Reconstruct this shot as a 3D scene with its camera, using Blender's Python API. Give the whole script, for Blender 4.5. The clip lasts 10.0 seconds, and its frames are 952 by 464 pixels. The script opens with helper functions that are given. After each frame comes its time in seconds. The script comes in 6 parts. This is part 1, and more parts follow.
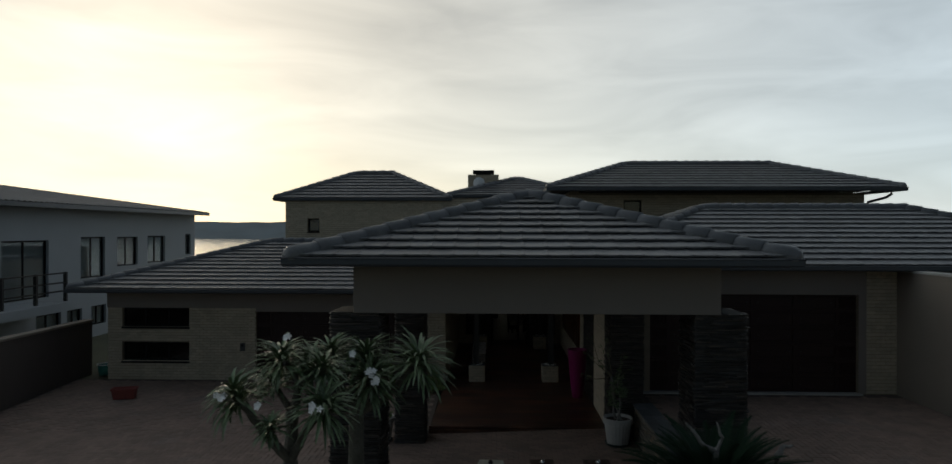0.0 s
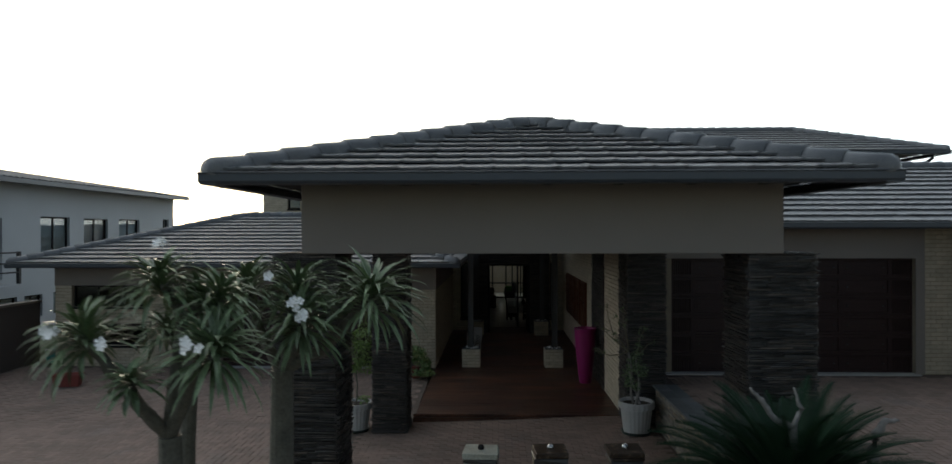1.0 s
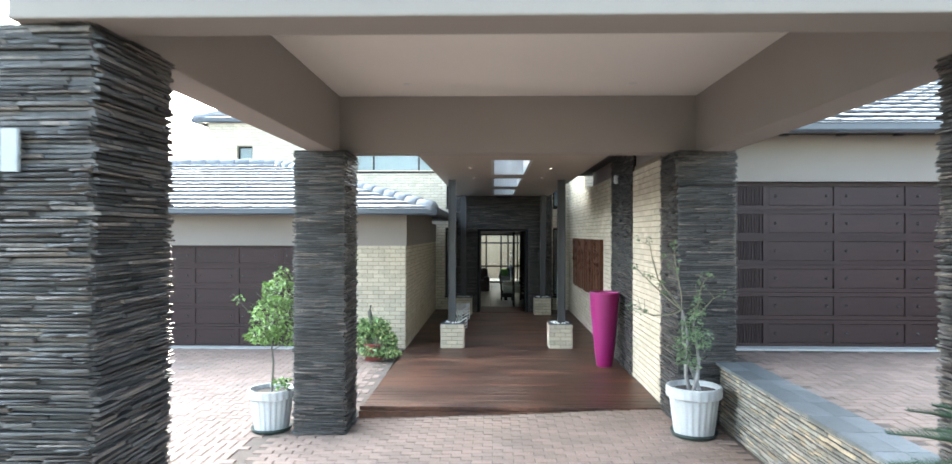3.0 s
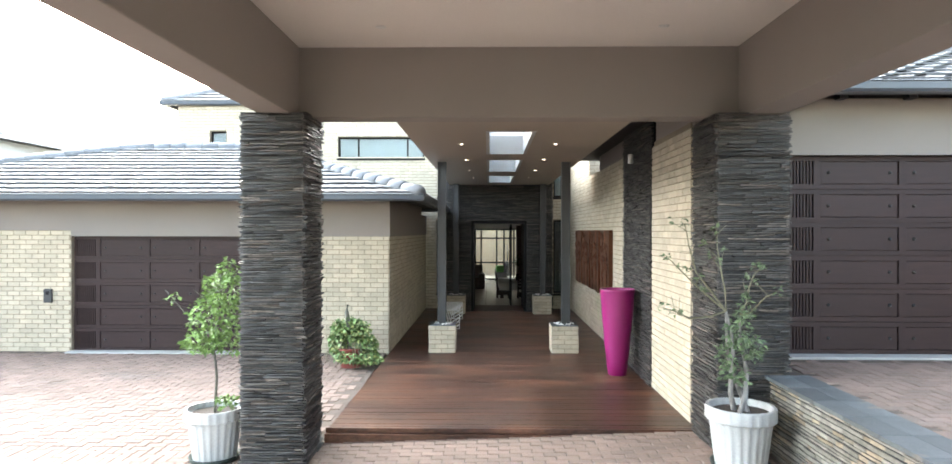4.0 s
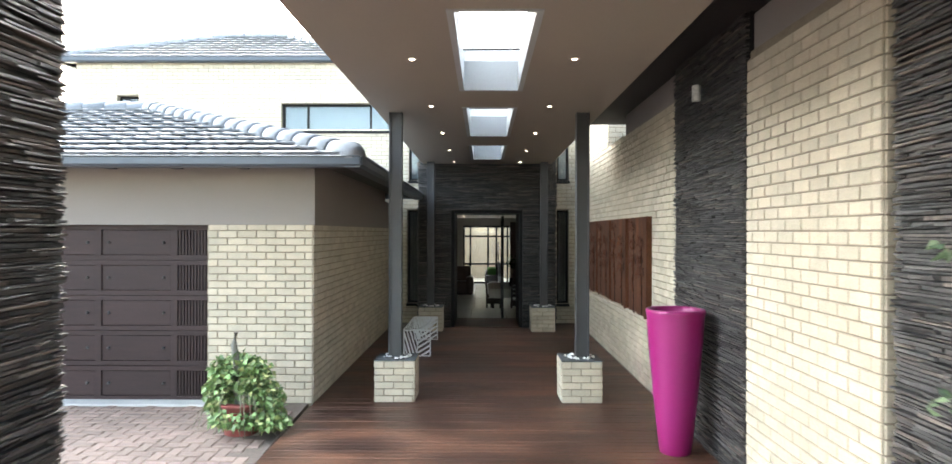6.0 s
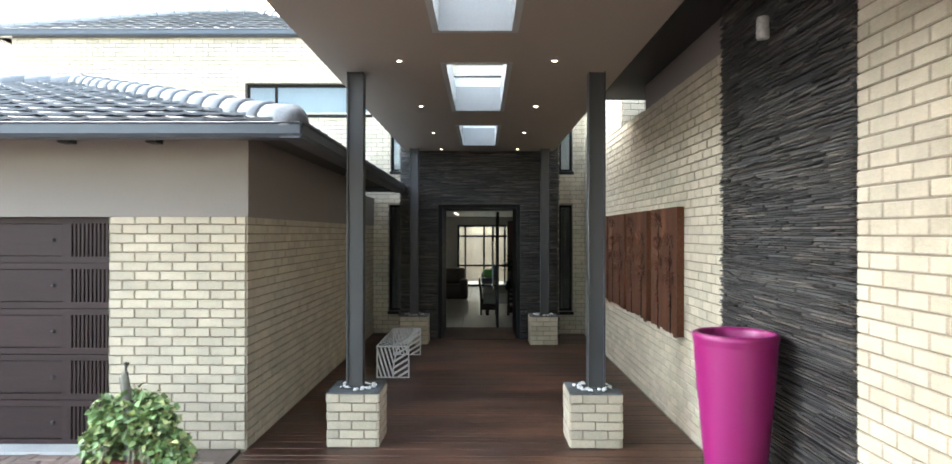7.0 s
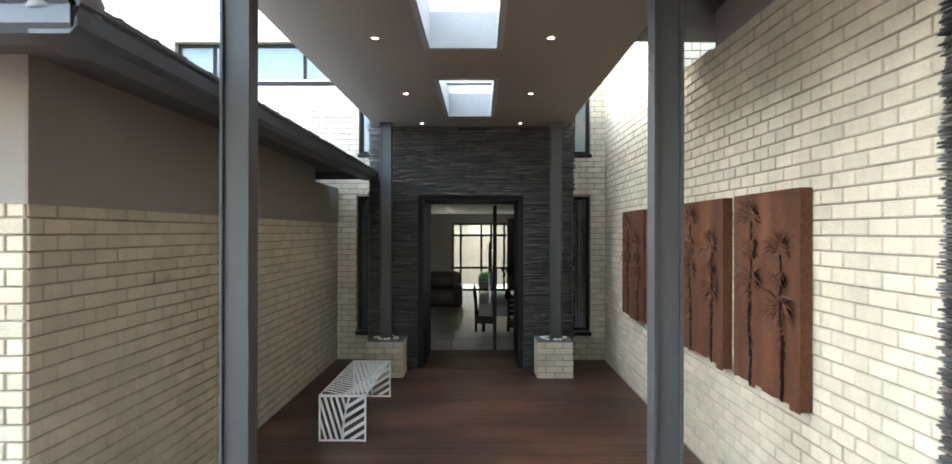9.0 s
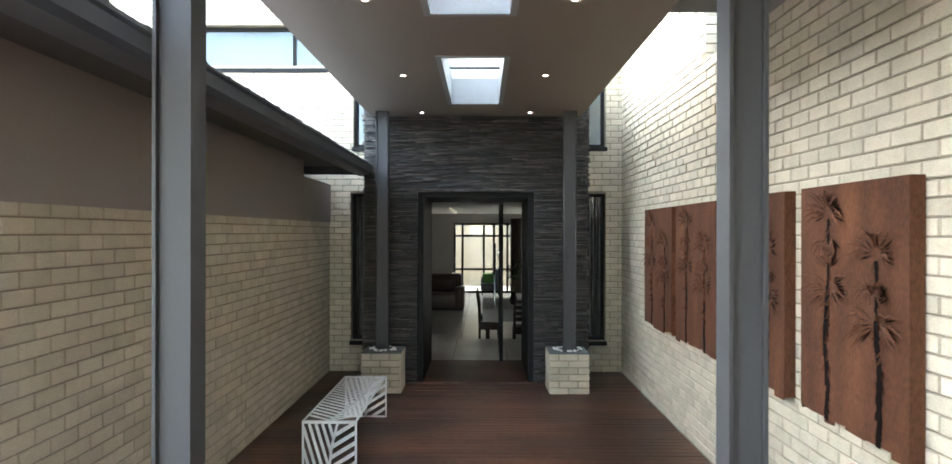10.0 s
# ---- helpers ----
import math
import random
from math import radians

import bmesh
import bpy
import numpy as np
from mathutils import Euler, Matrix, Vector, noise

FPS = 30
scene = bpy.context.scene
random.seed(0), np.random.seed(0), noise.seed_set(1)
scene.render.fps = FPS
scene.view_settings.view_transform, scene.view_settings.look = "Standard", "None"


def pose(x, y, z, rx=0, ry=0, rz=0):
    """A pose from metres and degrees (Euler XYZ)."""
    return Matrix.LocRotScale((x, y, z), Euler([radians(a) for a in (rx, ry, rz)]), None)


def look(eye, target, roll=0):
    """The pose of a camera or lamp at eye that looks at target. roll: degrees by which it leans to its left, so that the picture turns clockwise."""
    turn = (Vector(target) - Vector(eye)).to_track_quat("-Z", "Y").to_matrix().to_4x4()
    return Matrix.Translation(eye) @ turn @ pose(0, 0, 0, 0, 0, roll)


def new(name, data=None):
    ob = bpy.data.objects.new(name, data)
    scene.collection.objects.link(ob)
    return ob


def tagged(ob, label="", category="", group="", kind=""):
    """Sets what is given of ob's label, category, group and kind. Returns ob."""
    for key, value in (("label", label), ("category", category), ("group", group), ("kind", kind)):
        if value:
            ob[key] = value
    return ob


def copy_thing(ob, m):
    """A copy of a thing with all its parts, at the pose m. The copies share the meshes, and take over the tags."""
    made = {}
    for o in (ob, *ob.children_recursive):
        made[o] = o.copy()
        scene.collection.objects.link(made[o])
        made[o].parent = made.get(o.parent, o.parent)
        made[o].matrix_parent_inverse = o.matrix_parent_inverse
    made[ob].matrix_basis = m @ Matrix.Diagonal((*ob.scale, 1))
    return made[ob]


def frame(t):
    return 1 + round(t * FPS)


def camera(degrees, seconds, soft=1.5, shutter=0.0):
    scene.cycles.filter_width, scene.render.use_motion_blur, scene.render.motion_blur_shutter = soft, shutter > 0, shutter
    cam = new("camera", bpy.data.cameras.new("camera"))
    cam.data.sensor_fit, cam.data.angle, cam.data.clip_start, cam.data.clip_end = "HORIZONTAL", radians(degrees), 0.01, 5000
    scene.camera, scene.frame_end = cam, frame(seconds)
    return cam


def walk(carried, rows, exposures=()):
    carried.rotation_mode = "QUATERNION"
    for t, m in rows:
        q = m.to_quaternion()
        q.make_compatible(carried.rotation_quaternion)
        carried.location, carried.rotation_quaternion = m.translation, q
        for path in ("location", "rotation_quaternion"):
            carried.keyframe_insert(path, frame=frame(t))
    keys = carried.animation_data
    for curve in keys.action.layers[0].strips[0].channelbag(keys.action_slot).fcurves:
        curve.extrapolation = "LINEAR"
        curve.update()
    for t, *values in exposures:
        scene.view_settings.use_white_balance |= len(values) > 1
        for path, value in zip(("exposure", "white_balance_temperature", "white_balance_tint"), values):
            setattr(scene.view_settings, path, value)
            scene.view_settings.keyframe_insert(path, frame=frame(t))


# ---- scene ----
cam = camera(71.2, 10.0, shutter=0.4)
PATH = [
    (0, (0.387, 1.969, 4.405), (0.324, 3.968, 4.401), 0.1),
    (0.5, (0.426, 3.018, 3.941), (0.364, 5.017, 3.945), 0.0),
    (1, (0.464, 4.156, 3.466), (0.403, 6.155, 3.47), -0.1),
    (1.5, (0.51, 5.218, 3.068), (0.451, 7.217, 3.073), -0.0),
    (2, (0.575, 6.336, 2.737), (0.516, 8.335, 2.735), 0.0),
    (2.5, (0.601, 7.261, 2.45), (0.545, 9.26, 2.453), 0.1),
    (3, (0.615, 8.211, 2.268), (0.563, 10.21, 2.272), 0.1),
    (4.5, (0.616, 10.68, 2.082), (0.584, 12.679, 2.077), 0.1),
    (5, (0.696, 11.791, 2.036), (0.667, 13.79, 2.034), 0.1),
    (5.5, (0.759, 12.787, 1.993), (0.734, 14.787, 1.992), 0.1),
    (7, (0.94, 15.492, 1.883), (0.922, 17.492, 1.887), 0.1),
    (7.5, (0.977, 16.216, 1.909), (0.961, 18.215, 1.908), 0.0),
    (8, (1.001, 16.95, 1.897), (0.985, 18.95, 1.898), 0.1),
    (8.5, (1.014, 17.565, 1.899), (0.999, 19.565, 1.9), 0.0),
    (9, (1.038, 18.144, 1.891), (1.021, 20.144, 1.891), 0.1),
    (9.5, (1.005, 18.581, 1.893), (0.989, 20.581, 1.893), 0.1),
    (10, (0.972, 18.967, 1.89), (0.953, 20.967, 1.891), 0.1),
]
EXPOSURES = [(0, -1.1, 6450, 12), (0.5, -0.9, 6450, 12), (0.8, -0.35, 6450, 12), (1.0, 0.35, 6450, 13), (1.2, 1.6, 6450, 13), (1.5, 3.0, 6200, 12), (2.0, 4.4, 6050, 13), (2.5, 4.42, 5850, 12), (3.0, 4.27, 6100, 12), (3.5, 4.3, 6450, 14), (4.5, 4.38, 6650, 15), (5.5, 4.45, 6550, 15), (7.0, 4.47, 6500, 15), (8.0, 4.76, 6450, 15), (9.0, 4.95, 6400, 15), (10.0, 5.12, 6400, 15)]
walk(cam, [(t, look(eye, target, roll)) for t, eye, target, roll in PATH], EXPOSURES)

# ---- world and sun ----
SUN_DIR = Vector((-0.54, 1.0, 0.27)).normalized()
SKY_STRENGTH, GLOW_STRENGTH = 0.05, 1.3


def make_world():
    w = bpy.data.worlds.new("world")
    scene.world = w
    w.use_nodes = True
    nt = w.node_tree
    nt.nodes.clear()
    N, L = nt.nodes.new, nt.links.new
    sky = N("ShaderNodeTexSky")
    sky.sky_type = "NISHITA"
    sky.sun_disc = False
    sky.sun_elevation = math.asin(SUN_DIR.z)
    sky.sun_rotation = math.atan2(SUN_DIR.x, SUN_DIR.y)
    sky.dust_density = 0.4
    tc = N("ShaderNodeTexCoord")
    # haze round the sun
    dot = N("ShaderNodeVectorMath")
    dot.operation = "DOT_PRODUCT"
    dot.inputs[1].default_value = SUN_DIR
    L(tc.outputs["Generated"], dot.inputs[0])
    clamp = N("ShaderNodeMath")
    clamp.operation = "MAXIMUM"
    clamp.inputs[1].default_value = 0.0
    L(dot.outputs["Value"], clamp.inputs[0])

    def power(e, k):
        p = N("ShaderNodeMath")
        p.operation = "POWER"
        p.inputs[1].default_value = e
        L(clamp.outputs[0], p.inputs[0])
        m = N("ShaderNodeMath")
        m.operation = "MULTIPLY"
        m.inputs[1].default_value = k
        L(p.outputs[0], m.inputs[0])
        return m

    a, b, c = power(40, 0.25), power(0.15, 0.72), power(2.4, 1.0)
    haze = N("ShaderNodeMath")
    haze.inputs[1].default_value = 0.065
    L(b.outputs[0], haze.inputs[0])
    glow = N("ShaderNodeMath")
    L(a.outputs[0], glow.inputs[0])
    L(haze.outputs[0], glow.inputs[1])
    # thin cloud streaks
    mapping = N("ShaderNodeMapping")
    mapping.inputs["Scale"].default_value = (1.0, 1.0, 4.5)
    L(tc.outputs["Generated"], mapping.inputs["Vector"])
    nz = N("ShaderNodeTexNoise")
    nz.inputs["Scale"].default_value = 3.4
    nz.inputs["Detail"].default_value = 7
    nz.inputs["Distortion"].default_value = 0.6
    L(mapping.outputs[0], nz.inputs["Vector"])
    ramp = N("ShaderNodeMapRange")
    ramp.inputs["From Min"].default_value = 0.3
    ramp.inputs["From Max"].default_value = 0.75
    ramp.inputs["To Min"].default_value = 0.82
    ramp.inputs["To Max"].default_value = 1.2
    L(nz.outputs["Fac"], ramp.inputs["Value"])
    mul = N("ShaderNodeMath")
    mul.operation = "MULTIPLY"
    L(glow.outputs[0], mul.inputs[0])
    L(ramp.outputs[0], mul.inputs[1])
    # haze thickens towards the horizon
    sep = N("ShaderNodeSeparateXYZ")
    L(tc.outputs["Generated"], sep.inputs[0])
    low = N("ShaderNodeMapRange")
    low.interpolation_type = "SMOOTHSTEP"
    low.inputs["From Min"].default_value, low.inputs["From Max"].default_value = 0.0, 0.85
    low.inputs["To Min"].default_value, low.inputs["To Max"].default_value = 1.45, 0.75
    L(sep.outputs["Z"], low.inputs["Value"])
    thick = N("ShaderNodeMath")
    thick.operation = "MULTIPLY"
    L(mul.outputs[0], thick.inputs[0])
    L(low.outputs[0], thick.inputs[1])
    tint = N("ShaderNodeMixRGB")
    tint.inputs[1].default_value = (0.78, 0.93, 1.0, 1)
    tint.inputs[2].default_value = (1.0, 0.915, 0.71, 1)
    L(c.outputs[0], tint.inputs[0])
    bg1, bg2, add = N("ShaderNodeBackground"), N("ShaderNodeBackground"), N("ShaderNodeAddShader")
    L(sky.outputs[0], bg1.inputs[0])
    bg1.inputs[1].default_value = SKY_STRENGTH
    L(tint.outputs[0], bg2.inputs[0])
    gs = N("ShaderNodeMath")
    gs.operation = "MULTIPLY"
    gs.inputs[1].default_value = GLOW_STRENGTH
    L(thick.outputs[0], gs.inputs[0])
    L(gs.outputs[0], bg2.inputs[1])
    L(bg1.outputs[0], add.inputs[0])
    L(bg2.outputs[0], add.inputs[1])
    out = N("ShaderNodeOutputWorld")
    L(add.outputs[0], out.inputs[0])


make_world()
sun_data = bpy.data.lights.new("sun", "SUN")
sun_data.energy, sun_data.angle, sun_data.color = 0.5, radians(10), (1.0, 0.86, 0.64)
sun = new("sun", sun_data)
sun.matrix_world = look(SUN_DIR * 100, (0, 0, 0))

# ---- materials ----


def material(name, colour, rough=0.6, metal=0.0, var=0.12, scale=6.0, bump=0.15, bscale=60.0, rnd=0.0, stain=None, stretch=None, spec=0.5, island=False):
    """A surface with broad stains, fine grain and relief. rnd: how far separate pieces differ."""
    m = bpy.data.materials.new(name)
    m.use_nodes = True
    nt = m.node_tree
    N, L = nt.nodes.new, nt.links.new
    bs = nt.nodes["Principled BSDF"]
    bs.inputs["Metallic"].default_value = metal
    bs.inputs["Specular IOR Level"].default_value = spec
    tc = N("ShaderNodeTexCoord")
    mp = N("ShaderNodeMapping")
    mp.inputs["Scale"].default_value = stretch or (1, 1, 1)
    geo = N("ShaderNodeNewGeometry")
    L(geo.outputs["Position"], mp.inputs["Vector"])
    big, fine = N("ShaderNodeTexNoise"), N("ShaderNodeTexNoise")
    for n, sc, d in ((big, scale, 4), (fine, bscale, 6)):
        n.inputs["Scale"].default_value = sc
        n.inputs["Detail"].default_value = d
        L(mp.outputs[0], n.inputs["Vector"])
    total = N("ShaderNodeMath")
    total.operation = "MULTIPLY_ADD"
    total.inputs[1].default_value = 0.55
    L(fine.outputs["Fac"], total.inputs[0])
    half = N("ShaderNodeMath")
    half.operation = "MULTIPLY"
    half.inputs[1].default_value = 0.45
    L(big.outputs["Fac"], half.inputs[0])
    L(half.outputs[0], total.inputs[2])
    val = N("ShaderNodeMapRange")
    val.inputs["From Min"].default_value, val.inputs["From Max"].default_value = 0.3, 0.7
    val.inputs["To Min"].default_value, val.inputs["To Max"].default_value = 1 - var * 2, 1 + var * 2
    L(total.outputs[0], val.inputs["Value"])
    factor = val.outputs[0]
    if rnd:
        src = geo.outputs["Random Per Island"]
        if not island:
            src = N("ShaderNodeObjectInfo").outputs["Random"]
            both = N("ShaderNodeMath")
            both.operation = "ADD"
            L(src, both.inputs[0])
            L(geo.outputs["Random Per Island"], both.inputs[1])
            wrap = N("ShaderNodeMath")
            wrap.operation = "FRACT"
            L(both.outputs[0], wrap.inputs[0])
            src = wrap.outputs[0]
        rr = N("ShaderNodeMapRange")
        rr.inputs["To Min"].default_value, rr.inputs["To Max"].default_value = 1 - rnd, 1 + rnd
        L(src, rr.inputs["Value"])
        mm = N("ShaderNodeMath")
        mm.operation = "MULTIPLY"
        L(factor, mm.inputs[0])
        L(rr.outputs[0], mm.inputs[1])
        factor = mm.outputs[0]
    base = N("ShaderNodeRGB")
    base.outputs[0].default_value = (*colour, 1)
    col = base.outputs[0]
    if stain:
        mix = N("ShaderNodeMixRGB")
        mix.inputs[2].default_value = (*stain[0], 1)
        L(col, mix.inputs[1])
        sr = N("ShaderNodeMapRange")
        sr.inputs["From Min"].default_value, sr.inputs["From Max"].default_value = stain[1], stain[1] + 0.15
        if rnd and stain[2] == "piece":
            w2 = N("ShaderNodeTexWhiteNoise")
            w2.noise_dimensions = "1D"
            L(src, w2.inputs["W"])
            L(w2.outputs["Value"], sr.inputs["Value"])
        else:
            n3 = N("ShaderNodeTexNoise")
            n3.inputs["Scale"].default_value = stain[2]
            n3.inputs["Detail"].default_value = 8
            L(mp.outputs[0], n3.inputs["Vector"])
            L(n3.outputs["Fac"], sr.inputs["Value"])
        L(sr.outputs[0], mix.inputs[0])
        col = mix.outputs[0]
    vm = N("ShaderNodeVectorMath")
    vm.operation = "SCALE"
    L(col, vm.inputs[0])
    L(factor, vm.inputs["Scale"])
    L(vm.outputs[0], bs.inputs["Base Color"])
    ro = N("ShaderNodeMapRange")
    ro.inputs["To Min"].default_value, ro.inputs["To Max"].default_value = max(0.02, rough - 0.12), min(1, rough + 0.12)
    L(total.outputs[0], ro.inputs["Value"])
    L(ro.outputs[0], bs.inputs["Roughness"])
    if bump:
        bp = N("ShaderNodeBump")
        bp.inputs["Strength"].default_value = bump
        bp.inputs["Distance"].default_value = 0.01
        L(total.outputs[0], bp.inputs["Height"])
        L(bp.outputs[0], bs.inputs["Normal"])
    return m


def glass_material(name, colour=(0.9, 0.95, 0.95), rough=0.0):
    m = bpy.data.materials.new(name)
    m.use_nodes = True
    bs = m.node_tree.nodes["Principled BSDF"]
    bs.inputs["Base Color"].default_value = (*colour, 1)
    bs.inputs["Roughness"].default_value = rough
    bs.inputs["Transmission Weight"].default_value = 1.0
    bs.inputs["IOR"].default_value = 1.45
    return m


def lamp_material(name, colour, strength):
    m = bpy.data.materials.new(name)
    m.use_nodes = True
    bs = m.node_tree.nodes["Principled BSDF"]
    bs.inputs["Emission Color"].default_value = (*colour, 1)
    bs.inputs["Emission Strength"].default_value = strength
    return m


BRICK = material("cream_face_brick", (0.48, 0.413, 0.31), 0.78, var=0.09, bump=0.35, bscale=90, rnd=0.10)
MORTAR = material("mortar", (0.235, 0.195, 0.142), 0.9, var=0.12, bump=0.3)
PLASTER = material("taupe_plaster", (0.245, 0.215, 0.194), 0.8, var=0.04, scale=1.2, bump=0.12, bscale=140)
SOFFIT = material("beige_ceiling_paint", (0.275, 0.233, 0.193), 0.75, var=0.03, scale=0.8, bump=0.05)
WHITE_CEILING = material("pale_ceiling_paint", (0.62, 0.58, 0.53), 0.8, var=0.03, scale=0.8, bump=0.05)
SLATE = material("dark_ledge_slate", (0.045, 0.0418, 0.0395), 0.55, var=0.34, scale=14, bump=0.8, bscale=55, rnd=0.7, stain=((0.085, 0.069, 0.058), 0.68, "piece"))
SLATE_BACK = material("slate_backing", (0.010, 0.010, 0.011), 0.9)
SLATE_TILE = material("slate_coping", (0.095, 0.105, 0.11), 0.6, var=0.2, scale=4, bump=0.25, rnd=0.25, stain=((0.20, 0.15, 0.11), 0.62, 5))
STONE = material("grey_rubble_stone", (0.20, 0.185, 0.155), 0.8, var=0.25, scale=7, bump=0.5, rnd=0.35, stain=((0.28, 0.22, 0.15), 0.7, "piece"))
TILE = material("grey_concrete_roof_tile", (0.135, 0.138, 0.145), 0.48, var=0.16, scale=3, bump=0.3, bscale=80, rnd=0.14, stain=((0.19, 0.19, 0.185), 0.62, 2.5))
SHAFT = material("pale_shaft_paint", (0.34, 0.345, 0.35), 0.8, var=0.03, scale=0.8, bump=0.04)
FASCIA = material("dark_grey_gutter", (0.055, 0.065, 0.08), 0.4, var=0.06, bump=0.03)
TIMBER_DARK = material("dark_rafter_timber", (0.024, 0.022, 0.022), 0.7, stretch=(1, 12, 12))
DECK = material("reddish_hardwood_deck", (0.045, 0.0185, 0.0115), 0.4, var=0.42, scale=1.3, bump=0.2, bscale=18, rnd=0.16, stretch=(0.8, 1.9, 1.9), stain=((0.098, 0.043, 0.025), 0.44, 0.9), spec=0.4)
DOOR_WOOD = material("brown_stained_door_timber", (0.032, 0.017, 0.016), 0.55, var=0.18, scale=3, bump=0.12, bscale=30, stretch=(1, 8, 8), rnd=0.12, spec=0.3)
STEEL = material("grey_painted_steel", (0.046, 0.046, 0.047), 0.55, var=0.05, scale=2, bump=0.04)
FRAME = material("dark_aluminium_frame", (0.012, 0.0115, 0.012), 0.55, var=0.05, bump=0.02, spec=0.15)
CHROME = material("brushed_steel", (0.55, 0.55, 0.56), 0.25, metal=1.0, var=0.04, bump=0.02)
CORTEN = material("rusted_steel", (0.085, 0.033, 0.017), 0.72, var=0.28, scale=5, bump=0.25, bscale=90, stain=((0.128, 0.050, 0.022), 0.54, 2.5), stretch=(1, 1, 0.4), spec=0.2)
# shade of the panels' openings, put into two dark colours
SLOT_SHADE = material("slot_shade", (0.007, 0.004, 0.0035), 0.9, var=0.2, spec=0.1)
CORTEN_SHADE = material("slit_shade", (0.022, 0.010, 0.007), 0.85, var=0.2, spec=0.1)
MAGENTA = material("magenta_glazed_pot", (0.245, 0.011, 0.105), 0.38, var=0.03, scale=1.5, bump=0.03)
WHITE_PAINT = material("white_powder_coat", (0.8, 0.8, 0.8), 0.45, var=0.03, bump=0.03)
POT = material("white_plastic_pot", (0.43, 0.43, 0.415), 0.5, var=0.06, scale=3, bump=0.05)
POT_GREEN = material("green_plastic_saucer", (0.018, 0.03, 0.024), 0.5)
TERRACOTTA = material("red_terracotta", (0.22, 0.05, 0.04), 0.7)
TURQUOISE = material("turquoise_plastic", (0.03, 0.2, 0.16), 0.5, var=0.05, bump=0.03)
SOIL = material("potting_soil", (0.05, 0.037, 0.028), 0.95, var=0.3, bump=0.8, bscale=40)
PAVER = material("pinkish_clay_paver", (0.215, 0.153, 0.124), 0.85, var=0.16, scale=1.3, bump=0.35, bscale=80, rnd=0.13, stain=((0.19, 0.15, 0.13), 0.6, 0.9))
JOINT = material("paving_sand", (0.11, 0.083, 0.066), 0.95, var=0.2, bump=0.3)
GROUND = material("dry_earth_and_grass", (0.10, 0.10, 0.06), 0.95, var=0.3, scale=0.4, bump=0.4)
CONCRETE = material("pale_concrete", (0.40, 0.39, 0.37), 0.85, var=0.1, scale=3, bump=0.2)
PALE_WALL = material("pale_grey_render", (0.40, 0.42, 0.44), 0.85, var=0.04, scale=0.7, bump=0.08)
METAL_ROOF = material("grey_metal_roof", (0.16, 0.16, 0.163), 0.75, metal=0.0, var=0.1, scale=1, bump=0.05)
BOUNDARY = material("beige_boundary_wall", (0.24, 0.20, 0.165), 0.85, var=0.06, scale=0.9, bump=0.12)
GREY_BOUNDARY = material("dark_brown_boundary_wall", (0.10, 0.08, 0.07), 0.85, var=0.1, scale=0.9, bump=0.15)
GLASS = glass_material("window_glass")
GLASS_DARK = glass_material("tinted_window_glass", (0.45, 0.5, 0.52))
LAMP = lamp_material("downlight_lens", (1.0, 0.86, 0.62), 1.6)
LAMP_OFF = material("unlit_lens", (0.5, 0.5, 0.48), 0.3)
BARK = material("grey_spiny_bark", (0.105, 0.10, 0.08), 0.85, var=0.2, scale=10, bump=0.6, bscale=50)
LEAF = material("strap_leaf_green", (0.12, 0.172, 0.085), 0.4, var=0.2, scale=6, bump=0.05, rnd=0.35, island=True)
LEAF_LIGHT = material("fresh_leaf_green", (0.14, 0.235, 0.055), 0.5, var=0.2, scale=8, bump=0.05, rnd=0.4, island=True)
IVY = material("variegated_leaf_green", (0.13, 0.21, 0.07), 0.45, var=0.2, scale=8, bump=0.05, rnd=0.4, stain=((0.32, 0.34, 0.14), 0.72, "piece"), island=True)
FROND = material("cycad_frond_green", (0.014, 0.036, 0.017), 0.6, spec=0.2, var=0.2, scale=5, bump=0.05, rnd=0.3, island=True)
TWIG = material("greenish_grey_twig", (0.16, 0.15, 0.10), 0.8, var=0.2, scale=10, bump=0.4)
PETAL = material("white_petal", (0.80, 0.80, 0.78), 0.6, var=0.03, bump=0.05)
DRIFTWOOD = material("bleached_driftwood", (0.22, 0.205, 0.19), 0.85, var=0.25, scale=12, bump=0.6, stretch=(1, 1, 0.3))
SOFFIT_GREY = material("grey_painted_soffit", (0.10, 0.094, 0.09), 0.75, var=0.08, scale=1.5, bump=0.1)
NUMERAL = material("brushed_numeral_metal", (0.30, 0.31, 0.31), 0.4, var=0.05, bump=0.03)
PEBBLE = material("white_pebble", (0.72, 0.71, 0.69), 0.6, var=0.08, rnd=0.15)
FLOOR_TILE = material("cream_porcelain_tile", (0.40, 0.37, 0.32), 0.3, var=0.03, scale=1, bump=0.02, rnd=0.04)
ROOM_WALL = material("grey_beige_room_paint", (0.34, 0.32, 0.29), 0.85, var=0.02, scale=0.8, bump=0.04)
LEATHER = material("brown_leather", (0.055, 0.028, 0.020), 0.42, var=0.15, scale=4, bump=0.25)
DARK_WOOD = material("dark_furniture_wood", (0.022, 0.012, 0.009), 0.55, spec=0.25, var=0.2, stretch=(1, 1, 6))
CLOTH = material("white_tablecloth", (0.40, 0.39, 0.37), 0.9, var=0.04, bump=0.15)
GREEN_CLOTH = material("green_cushion_fabric", (0.10, 0.30, 0.08), 0.9, var=0.08, bump=0.2)
# neighbour's curtains, and the sky's reflection painted behind the upper panes
CURTAIN_AND_SKY = material("curtain_and_sky_blue", (0.20, 0.235, 0.26), 0.85, var=0.04, bump=0.05)
